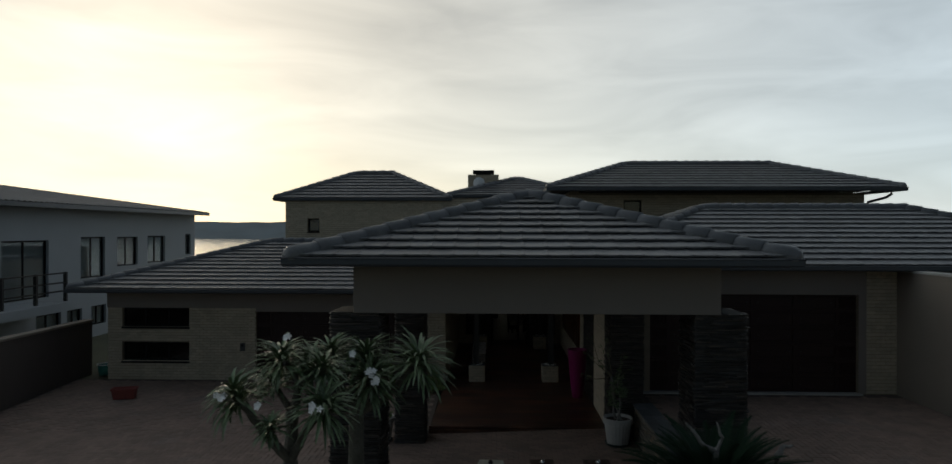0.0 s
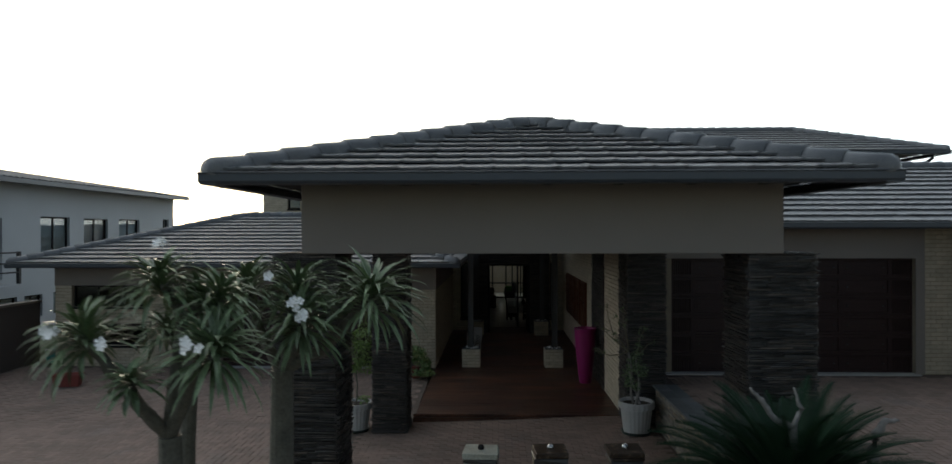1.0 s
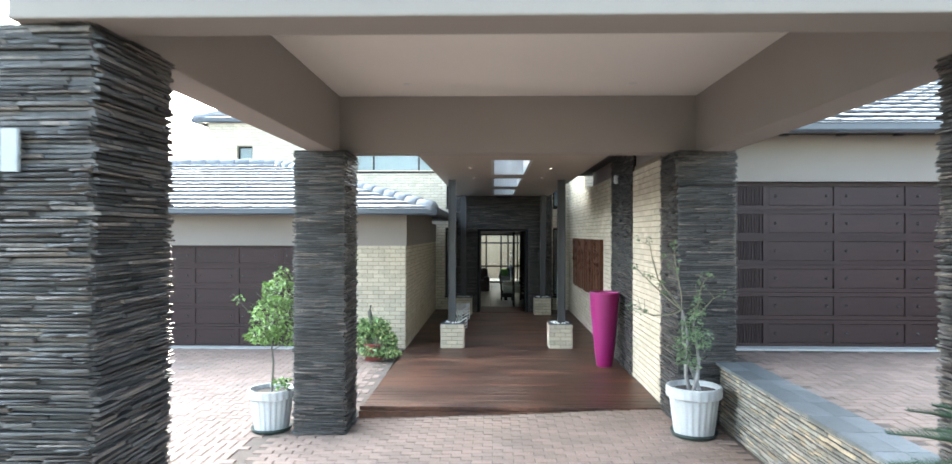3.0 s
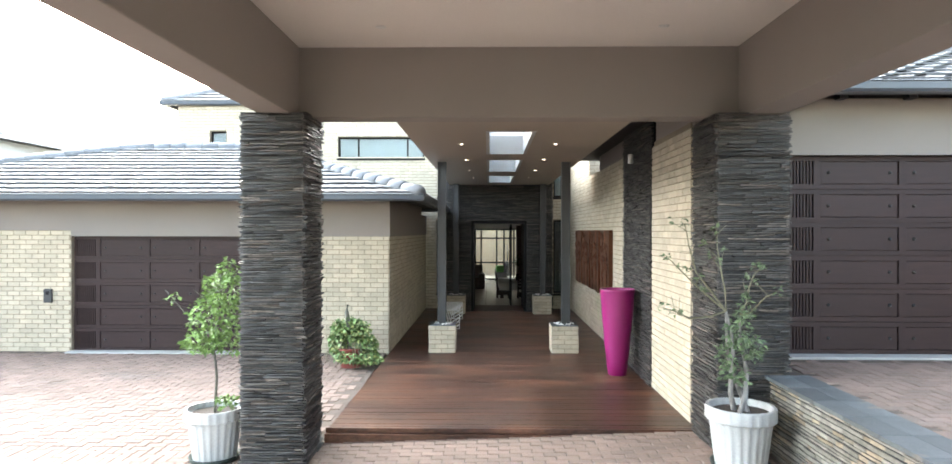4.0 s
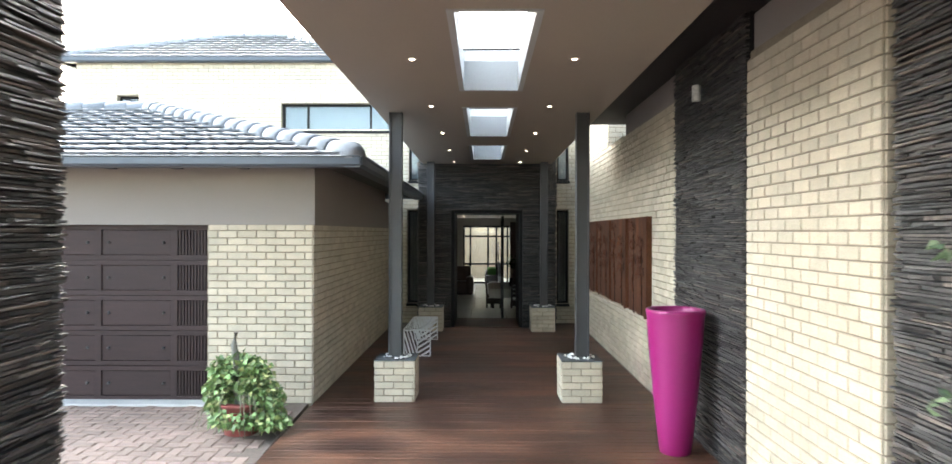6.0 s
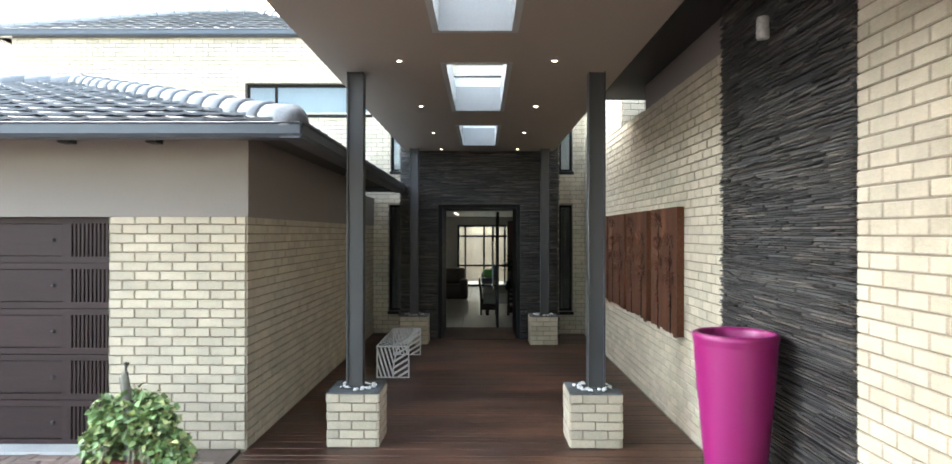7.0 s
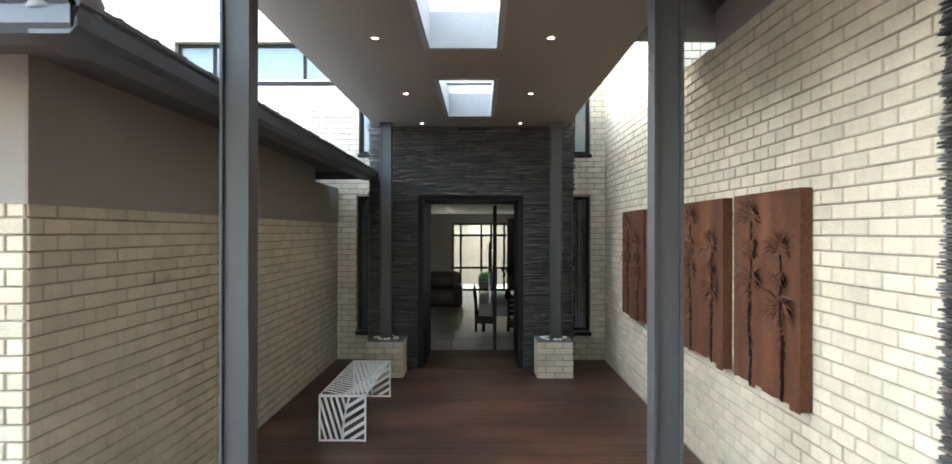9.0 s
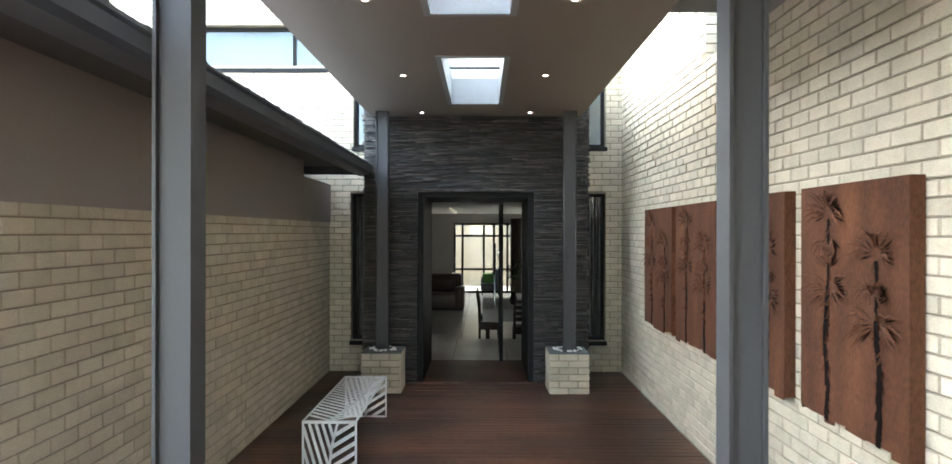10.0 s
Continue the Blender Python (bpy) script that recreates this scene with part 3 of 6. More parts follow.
for x in (-0.37, 2.2):
    for y in (12.6, 15.83):
        part("spotlight", lathe([(0.001, -0.006), (0.035, -0.006), (0.05, -0.002), (0.05, 0.0)], (x, y, 3.98), 20), LAMP_OFF, canopy, "unlit recessed spotlight")


def column(x0, x1, y0, y1, z1, label, seed, near, limit):
    z0 = ground_z((x0 + x1) / 2, y0) - 0.1
    ob = structure("stone_column", box(x0 + 0.025, x1 - 0.025, y0 + 0.025, y1 - 0.025, z0, z1), SLATE_BACK, label, "column")
    h = z1 - z0
    slate_face(ob, (x0 + 0.02, y0 + 0.02, z0), (1, 0, 0), (0, -1, 0), x1 - x0 - 0.04, h, seed=seed, near=near, limit=limit)
    slate_face(ob, (x1 - 0.02, y0 + 0.02, z0), (0, 1, 0), (1, 0, 0), y1 - y0 - 0.04, h, seed=seed + 1)
    slate_face(ob, (x0 + 0.02, y1 - 0.02, z0), (0, -1, 0), (-1, 0, 0), y1 - y0 - 0.04, h, seed=seed + 2)
    slate_face(ob, (x1 - 0.02, y1 - 0.02, z0), (-1, 0, 0), (0, 1, 0), x1 - x0 - 0.04, h, seed=seed + 3)
    return ob


CL = "square column clad in dark stacked ledge slate"
col_fl = column(-1.97, -1.25, 11.27, 12.03, 3.255, CL + " with metal numerals", 11, (0.9, 3.4), 300)
column(3.12, 3.86, 11.27, 12.03, 3.255, CL + " beside the cycad", 21, (0.9, 3.4), 300)
column(-1.795, -1.165, 16.17, 16.88, 3.27, CL + " at the deck's edge", 31, (0.2, 3.4), 300)
column(2.81, 3.52, 16.22, 17.0, 3.27, CL + " beside the raised garage", 41, (0.2, 3.4), 300)
# house numerals as plain bars
part("number_bar", box(-1.775, -1.735, 11.225, 11.245, 2.44, 2.64), NUMERAL, col_fl, "brushed metal numeral bar")
part("number_bar", box(-1.665, -1.585, 11.225, 11.245, 2.55, 2.75), NUMERAL, col_fl, "brushed metal numeral bar")

# passage roof with three light wells
WELLS = [(17.94, 20.26), (21.2, 23.37), (24.47, 26.45)]
m = Mesh()
m.box(-0.42, 0.62, 16.8, 27.3, 3.34, 3.62).box(1.16, 2.2, 16.8, 27.3, 3.34, 3.62)
edges = [16.8, *[e for w in WELLS for e in w], 27.3]
for a, b in zip(edges[::2], edges[1::2]):
    m.box(0.62, 1.16, a, b, 3.34, 3.62)
passage_roof = structure("ceiling", m, SOFFIT, "beige painted passage ceiling with light wells and downlights", "ceiling")
for a, b in WELLS:
    sk = thing("skylight", "square skylight with white shaft walls over the deck", "skylight", (0.89, (a + b) / 2, 3.5), "skylights")
    part("shaft", box(0.58, 0.628, a - 0.04, b + 0.04, 3.334, 3.62).box(1.152, 1.2, a - 0.04, b + 0.04, 3.334, 3.62).box(0.628, 1.152, a - 0.04, a + 0.008, 3.334, 3.62).box(0.628, 1.152, b - 0.008, b + 0.04, 3.334, 3.62), SHAFT, sk)
    part("upstand", box(0.53, 0.58, a - 0.09, b + 0.09, 3.621, 3.74).box(1.2, 1.25, a - 0.09, b + 0.09, 3.621, 3.74).box(0.58, 1.2, a - 0.09, a - 0.04, 3.621, 3.74).box(0.58, 1.2, b + 0.04, b + 0.09, 3.621, 3.74), WHITE_PAINT, sk, "white metal upstand")
    part("pane_frame", box(0.52, 0.595, a - 0.1, b + 0.1, 3.741, 3.765).box(1.185, 1.26, a - 0.1, b + 0.1, 3.741, 3.765).box(0.595, 1.185, a - 0.1, a - 0.025, 3.741, 3.765).box(0.595, 1.185, b + 0.025, b + 0.1, 3.741, 3.765), STEEL, sk, "grey metal pane frame")
    pane = part("pane", box(0.595, 1.185, a - 0.025, b + 0.025, 3.748, 3.756), GLASS, sk)
    pane.visible_shadow = False
for y in (17.1, 19.1, 21.1, 23.1, 25.1, 27.0):
    for x in (0.24, 1.55):
        dl = thing("downlight", "small lit recessed downlight in the passage ceiling", "downlight", (x, y, 3.34), "downlights")
        part("rim", lathe([(0.022, -0.004), (0.036, -0.006), (0.042, 0.0)], (x, y, 3.339), 20), SOFFIT, dl)
        part("lens", lathe([(0.001, -0.003), (0.022, -0.003), (0.022, 0.0)], (x, y, 3.339), 20), LAMP, dl)


# ---- roofs ----
GAUGE, TILE_W = 0.345, 0.305
PROFILE = ((0.0, 0.006), (0.12, 0.0), (0.85, 0.0), (1.0, 0.009))


def roof_plane(parent, p0, p1, up, rise, inset0, inset1, top, singles=0, notch=None):
    """Tiles on one slope. p0-p1: the eave; up: level way upslope; rise: slope; inset: how far each end draws in per metre; top: level run."""
    p0, p1, up = Vector(p0), Vector(p1), Vector(up)
    u = (p1 - p0).normalized()
    L = (p1 - p0).length
    slope = math.hypot(1, rise)
    nrm = u.cross((up + Vector((0, 0, rise))).normalized())
    if nrm.z < 0:
        nrm = -nrm
    way = (up + Vector((0, 0, rise))).normalized()
    rows = int(top * slope / GAUGE + 0.999)
    rest, count, shared = Mesh(), 0, {}
    rng = random.Random(int(L * 100))

    def at(x, s, h):
        return p0 + u * x + way * s + nrm * h

    for r in range(rows):
        s0, s1 = r * GAUGE, min((r + 1) * GAUGE, top * slope)
        a0, b0 = s0 / slope * inset0, L - s0 / slope * inset1
        a1, b1 = s1 / slope * inset0, L - s1 / slope * inset1
        k = int(a0 / TILE_W)
        while k * TILE_W < b0:
            x0, x1 = k * TILE_W, (k + 1) * TILE_W
            k += 1
            lo, hi = [], []
            for f, h in PROFILE:
                x = x0 + (x1 - x0 - 0.004) * f
                xa = min(max(x, a0), b0)
                xb = min(max(x, a1), b1)
                lo.append((xa, s0 - 0.03, h + 0.06))
                hi.append((xb, s1 + 0.01, h + 0.012))
            if lo[-1][0] - lo[0][0] < 0.02:
                continue
            whole = x0 >= a1 and x1 <= b1
            foot = at((lo[0][0] + lo[-1][0]) / 2, s0, 0)
            if notch and foot.x > notch[0] and foot.y > notch[1]:
                continue
            jig = rng.uniform(-0.003, 0.003)
            mesh = rest
            single = whole and count < singles
            if single:
                mesh = Mesh()
            i = len(mesh.v)
            for (x, s, h) in lo:
                mesh.v.append(tuple(at(x, s, h - 0.024 + jig)))
            for (x, s, h) in lo:
                mesh.v.append(tuple(at(x, s, h + jig)))
            for (x, s, h) in hi:
                mesh.v.append(tuple(at(x, s, h)))
            n = len(PROFILE)
            for c in range(n - 1):
                mesh.f.append((i + c, i + c + 1, i + n + c + 1, i + n + c))
                mesh.f.append((i + n + c, i + n + c + 1, i + 2 * n + c + 1, i + 2 * n + c))
            mesh.f.append((i, i + n, i + 2 * n))
            mesh.f.append((i + n - 1, i + 3 * n - 1, i + 2 * n - 1))
            if single:
                part("roof_tile", mesh, TILE, parent)
                count += 1
    if rest.v:
        part("tiling", rest, TILE, parent, kind="stuff")


def ridge_run(parent, a, b, r=0.135, step=0.36, singles=True):
    """Half-round tiles from a down to b, each lapping the next."""
    a, b = Vector(a), Vector(b)
    d = (b - a).normalized()
    side = d.cross(Vector((0, 0, 1))).normalized()
    up = side.cross(d)
    n = max(1, int((b - a).length / step))
    joined = Mesh()
    for k in range(n):
        q0, q1 = a + (b - a) * (k / n), a + (b - a) * ((k + 1.12) / n)
        m = Mesh() if singles else joined
        i = len(m.v)
        for q, rr in ((q0, r * 0.86), (q1, r * 1.06), (q1, r * 0.86)):
            for j in range(9):
                t = math.pi * (j / 8) * 1.16 - math.pi * 0.08
                m.v.append(tuple(q + side * rr * math.cos(t) + up * (rr * math.sin(t) - 0.01)))
        for ring in range(2):
            for j in range(8):
                m.f.append((i + ring * 9 + j, i + ring * 9 + j + 1, i + (ring + 1) * 9 + j + 1, i + (ring + 1) * 9 + j))
        if k == n - 1:
            j0 = len(m.v)
            for off, f in ((0.05, 0.9), (0.085, 0.62), (0.10, 0.25)):
                for j in range(9):
                    t = math.pi * (j / 8) * 1.16 - math.pi * 0.08
                    m.v.append(tuple(q1 + d * off + side * r * f * math.cos(t) + up * (r * f * math.sin(t) - 0.01)))
            rings = [i + 9, j0, j0 + 9, j0 + 18]
            for a0, b0 in zip(rings, rings[1:]):
                for j in range(8):
                    m.f.append((a0 + j, a0 + j + 1, b0 + j + 1, b0 + j))
            m.f.append(tuple(range(j0 + 18, j0 + 27)))
        if singles:
            part("ridge_tile", m, TILE, parent, smooth=True)
    if not singles:
        part("ridge_tiles", joined, TILE, parent, kind="stuff")


def hip_roof(name, x0, x1, y0, y1, z, rise, label, singles=0, faces="front back left right", far=False, gutters="front left right", rafters=(), under=None, notch=None):
    """A hipped roof over a rectangle; its ridge runs along the longer side. notch: (x, y) past which the eave is cut away."""
    root = thing(name, label, "roof", ((x0 + x1) / 2, (y0 + y1) / 2, z), kind="structure")
    run = min(x1 - x0, y1 - y0) / 2
    zt = z + run * rise
    if y1 - y0 > x1 - x0:
        ra, rb = ((x0 + x1) / 2, y0 + run, zt), ((x0 + x1) / 2, y1 - run, zt)
    else:
        ra, rb = (x0 + run, (y0 + y1) / 2, zt), (x1 - run, (y0 + y1) / 2, zt)
    base = Mesh()
    c = [(x0, y0, z), (x1, y0, z), (x1, y1, z), (x0, y1, z)]
    drop = -0.004
    RA, RB = (ra[0], ra[1], ra[2] + drop), (rb[0], rb[1], rb[2] + drop)
    if y1 - y0 > x1 - x0:
        base.quad(c[0], c[1], RA)
        base.quad(c[1], c[2], RB, RA)
        base.quad(c[2], c[3], RB)
        base.quad(c[3], c[0], RA, RB)
    else:
        base.quad(c[0], c[1], RB, RA)
        if notch:
            xn, yn = notch
            zn = z + (x1 - xn) * rise + drop
            base.quad(c[1], (x1, yn, z), (xn, yn, zn), (xn, y1 - x1 + xn, zn), RB)
        else:
            base.quad(c[1], c[2], RB)
        base.quad(c[2], c[3], RA, RB)
        base.quad(c[3], c[0], RA)
    if notch:
        base.quad(c[3], (xn, y1, z), (xn, yn, z), (x1, yn, z), c[1], c[0])
        part("notch_board", Mesh().box(xn - 0.02, xn, yn + 0.02, 27.98, z + 0.004, zn), PLASTER, root)
        board = Mesh()
        board.hexa([(xn, yn, z - 0.1), (x1 + 0.09, yn, z - 0.1), (x1 + 0.09, yn + 0.02, z - 0.1), (xn, yn + 0.02, z - 0.1), (xn, yn, zn + 0.05), (x1 + 0.09, yn, z + 0.03), (x1 + 0.09, yn + 0.02, z + 0.03), (xn, yn + 0.02, zn + 0.05)])
        part("barge_board", board, FASCIA, root, "dark grey barge board closing the eave")
    else:
        base.quad(c[3], c[2], c[1], c[0])
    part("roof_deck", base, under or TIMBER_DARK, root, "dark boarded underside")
    e = 0.05
    spans = {"front": ((x0 - e, y0 - e, z), (x1 + e, y0 - e, z), (0, 1, 0)), "back": ((x1 + e, y1 + e, z), (x0 - e, y1 + e, z), (0, -1, 0)), "right": ((x1 + e, y0 - e, z), (x1 + e, y1 + e, z), (-1, 0, 0)), "left": ((x0 - e, y1 + e, z), (x0 - e, y0 - e, z), (1, 0, 0))}
    for f in faces.split():
        p0, p1, up = spans[f]
        roof_plane(root, p0, p1, up, rise, 1, 1, run + e, singles if f == "front" else 0, notch)
    up = 0.035
    lift = lambda p: (p[0], p[1], p[2] + up)
    if notch:
        c[2] = (xn, y1 - x1 + xn, zn)
    for q, corner in ((ra, c[0]), (rb if y1 - y0 <= x1 - x0 else ra, c[1]), (rb, c[2]), (ra if y1 - y0 <= x1 - x0 else rb, c[3])):
        ridge_run(root, lift(q), (corner[0], corner[1], corner[2] + up), singles=not far)
    if (Vector(ra) - Vector(rb)).length > 0.2:
        ridge_run(root, lift(ra), lift(rb), singles=not far)
    # gutter: a trough with a rolled front edge
    for g in gutters.split():
        gm = Mesh()
        p0, p1, upv = spans[g]
        p0, p1, inn = Vector(p0), Vector(p1), Vector(upv)
        if notch and g == "right":
            p1.y = yn - 0.05
        sect = ((0.09, 0.0), (-0.09, 0.0), (-0.10, 0.012), (-0.085, 0.02), (-0.085, -0.07), (-0.06, -0.10), (0.09, -0.10))
        d = (p1 - p0).normalized()
        p0, p1 = p0 - d * 0.07, p1 + d * 0.07
        for q in (p0, p1):
            for (o, h) in sect:
                gm.v.append(tuple(q + inn * o + Vector((0, 0, h - (0.01 if g in ("front", "back") else 0.014)))))
        n = len(sect)
        for k in range(n - 1):
            gm.f.append((k, k + 1, n + k + 1, n + k))
        gm.f.append((*range(n),))
        gm.f.append((*range(2 * n - 1, n - 1, -1),))
        part("gutter", gm, FASCIA, root, "dark grey painted gutter")
    for (a, b, y, yy) in rafters:
        k = a
        while k < b:
            part("rafter_end", box(k, k + 0.09, y + (yy - y) * 0.72, yy, z - 0.075, z - 0.004), TIMBER_DARK, root)
            k += 0.75
    return root


R_CANOPY = hip_roof("canopy_roof", -2.255, 4.12, 10.55, 17.75, 4.05, 0.30, "hipped grey concrete tile roof over the entrance canopy", 130, rafters=[(-1.3, 3.5, 10.6, 11.2)])
R_GL = hip_roof("garage_roof", -11.8, -0.56, 20.65, 29.3, 2.72, 0.295, "hipped grey concrete tile roof over the lower garage", 290, faces="front left right", rafters=[(-10.9, -1.2, 20.75, 21.2)], under=SOFFIT_GREY, notch=(-1.5, 27.4))
R_GR = hip_roof("raised_garage_roof", 2.25, 15.3, 16.7, 24.3, 3.65, 0.36, "hipped grey concrete tile roof over the raised garage", 290, faces="front left right", rafters=[(3.7, 9.7, 16.8, 17.23)])
R_TOWER = hip_roof("tower_roof", -8.3, -1.5, 27.97, 33.2, 5.68, 0.445, "hipped grey concrete tile roof over the upper storey", faces="front left right", far=True)
R_MID = hip_roof("rear_roof", -1.7, 4.4, 31.0, 37.0, 5.95, 0.31, "small hipped tile roof behind the entrance", faces="front left right", far=True)
R_UP = hip_roof("upper_storey_roof", 2.1, 13.2, 23.45, 29.4, 5.8, 0.34, "long hipped tile roof over the upper storey", faces="front left right", far=True)

downpipe = Mesh()
tube(downpipe, [(12.95, 23.55, 5.72), (12.95, 23.56, 5.6), (12.9, 23.75, 5.5), (12.74, 24.5, 5.38), (12.7, 24.6, 5.28), (12.7, 24.61, 3.9)], [0.045] * 6, 10)
part("downpipe", downpipe, FASCIA, R_UP, "dark grey downpipe bent back to the wall", smooth=True)

# ---- deck ----
def build_deck():
    root = structure("floor", box(-1.1, 2.85, 17.02, 27.95, -0.2, -0.045), TIMBER_DARK, "reddish-brown hardwood deck of the covered entrance walk", "deck")
    rng = random.Random(8)
    y, w = 16.97, 0.092
    while y < 28.0:
        m = Mesh()
        a, b, c = -1.10, 2.85, 0.0025
        z = rng.uniform(-0.0015, 0.0015)
        y1 = y + w - 0.003
        m.v = [(a, y, -0.04), (b, y, -0.04), (b, y1, -0.04), (a, y1, -0.04), (a, y, z - c), (b, y, z - c), (b, y1, z - c), (a, y1, z - c), (a, y + c, z), (b, y + c, z), (b, y1 - c, z), (a, y1 - c, z)]
        m.f = [(0, 1, 5, 4), (1, 2, 6, 5), (2, 3, 7, 6), (3, 0, 4, 7), (4, 5, 9, 8), (5, 6, 10, 9), (6, 7, 11, 10), (7, 4, 8, 11), (8, 9, 10, 11)]
        part("board", m, DECK, root)
        y += w
    part("nosing", box(-1.14, 2.86, 16.915, 16.968, -0.055, -0.002), DECK, root, "hardwood edge board", bevel=0.006)
    part("step_strip", box(-1.14, 2.86, 16.86, 16.93, -0.2, -0.058), DECK, root, "lower hardwood edge board")


build_deck()


# ---- plinths and posts ----
def plinth(x0, y0, label):
    w, h = 0.458, 0.47
    root = thing("post_plinth", label, "plinth", (x0 + w / 2, y0 + w / 2, 0), "post plinths")
    core = part("core", box(x0 + 0.012, x0 + w - 0.012, y0 + 0.012, y0 + w - 0.012, 0, h), MORTAR, root)
    for (o, u, n) in (((x0, y0, 0), (1, 0, 0), (0, -1, 0)), ((x0 + w, y0, 0), (0, 1, 0), (1, 0, 0)), ((x0, y0 + w, 0), (0, -1, 0), (-1, 0, 0)), ((x0 + w, y0 + w, 0), (-1, 0, 0), (0, 1, 0))):
        brickwork(core, (o[0] - n[0] * 0.012, o[1] - n[1] * 0.012, 0.0), u, n, w, h, near=(x0, y0, 0.2), limit=100, proud=0.018, course=h / 6)
    for i in range(2):
        for j in range(2):
            q = w / 2 + 0.005
            part("cap_tile", box(x0 - 0.005 + i * q + 0.002, x0 - 0.005 + (i + 1) * q - 0.002, y0 - 0.005 + j * q + 0.002, y0 - 0.005 + (j + 1) * q - 0.002, h + 0.0005, h + 0.012), SLATE_TILE, root, "grey slate cap tile", bevel=0.003)
    rng = random.Random(int(x0 * 100 + y0))
    for k in range(46):
        a, r = rng.uniform(0, 6.28), rng.uniform(0.10, 0.17)
        m = bmesh.new()
        s = rng.uniform(0.010, 0.02)
        bmesh.ops.create_icosphere(m, subdivisions=1, radius=s)
        cx, cy = x0 + w / 2 + r * math.cos(a), y0 + w / 2 + r * math.sin(a)
        for v in m.verts:
            v.co = Vector((v.co.x * rng.uniform(0.9, 1.4) + cx, v.co.y * rng.uniform(0.9, 1.3) + cy, v.co.z * 0.8 + h + 0.012 + s * 0.7))
        part("pebble", m, PEBBLE, root, smooth=True)
    return root


for (x, y) in ((-0.42, 21.322), (1.715, 21.322), (-0.44, 26.73), (1.76, 26.73)):
    plinth(x, y, "cream brick plinth with slate cap and white pebbles")
    cx, cy = x + (0.21 if x < 0 else 0.262), y + 0.229
    post = thing("steel_post", "slim grey painted steel post carrying the passage roof", "post", (cx, cy, 0.482), "roof posts")
    part("shaft", box(cx - 0.06, cx + 0.06, cy - 0.05, cy + 0.05, 0.482, 3.34), STEEL, post, bevel=0.006)
    for sx in (-1, 1):
        part("flange", box(cx + sx * 0.067 - 0.007, cx + sx * 0.067 + 0.007, cy - 0.07, cy + 0.07, 0.482, 3.34), STEEL, post)
    part("base_plate", box(cx - 0.12, cx + 0.12, cy - 0.1, cy + 0.1, 0.482, 0.494), STEEL, post)


# ---- doors and windows ----
def garage_door(x0, x1, y, z0, z1, rows, label):
    root = thing("garage_door", label, "garage door", ((x0 + x1) / 2, y, z0), kind="structure")
    part("backing", box(x0, x1, y + 0.03, y + 0.06, z0, z1), DOOR_WOOD, root)
    h = (z1 - z0) / rows
    slat_w = 0.42
    n = 4
    pw = (x1 - x0 - 2 * slat_w) / n
    for r in range(rows):
        a, b = z0 + r * h, z0 + (r + 1) * h
        sec = part("door_section", box(x0, x1, y - 0.004, y + 0.03, a + 0.004, a + 0.055).box(x0, x1, y - 0.004, y + 0.03, b - 0.055, b - 0.004), DOOR_WOOD, root)
        cells = [(x0, x0 + slat_w)] + [(x0 + slat_w + i * pw, x0 + slat_w + (i + 1) * pw) for i in range(n)] + [(x1 - slat_w, x1)]
        for i, (p, q) in enumerate(cells):
            part("stile", box(p, p + 0.04, y - 0.002, y + 0.03, a + 0.055, b - 0.055).box(q - 0.04, q, y - 0.002, y + 0.03, a + 0.055, b - 0.055), DOOR_WOOD, sec)
            if i in (0, len(cells) - 1):
                k = p + 0.055
                while k < q - 0.06:
                    part("slat", box(k, k + 0.018, y + 0.004, y + 0.03, a + 0.055, b - 0.055), DOOR_WOOD, sec)
                    k += 0.036
            else:
                part("panel", box(p + 0.045, q - 0.045, y + 0.012, y + 0.031, a + 0.06, b - 0.06), DOOR_WOOD, sec, bevel=0.006)
                for f in (0.14, 0.86):
                    cx, cz = p + (q - p) * f, (a + b) / 2
                    stud = lathe([(0.001, 0.026), (0.010, 0.024), (0.017, 0.014), (0.017, 0.0)], (0, 0, 0), 12)
                    stud.v = [(cx + vx, y + 0.012 - vz, cz + vy) for (vx, vy, vz) in stud.v]
                    part("stud", stud, STEEL, sec, "small metal stud", smooth=True)
    return root


garage_door(-6.67, -2.31, FRONT_L + 0.08, 0.0, 2.02, 5, "brown stained timber sectional garage door with slatted ends")
garage_door(3.9, 8.55, FRONT_R + 0.1, DRIVE, 2.97, 6, "dark brown timber sectional garage door with slatted ends, raised drive")
structure("threshold", box(-6.7, -2.28, FRONT_L - 0.16, FRONT_L + 0.07, -0.1, 0.02), CONCRETE, "pale concrete threshold of the lower garage", "threshold", bevel=0.01)
structure("threshold_raised", box(3.7, 8.6, FRONT_R - 0.13, FRONT_R + 0.09, DRIVE - 0.1, DRIVE + 0.015), CONCRETE, "pale concrete threshold of the raised garage", "threshold", bevel=0.01)


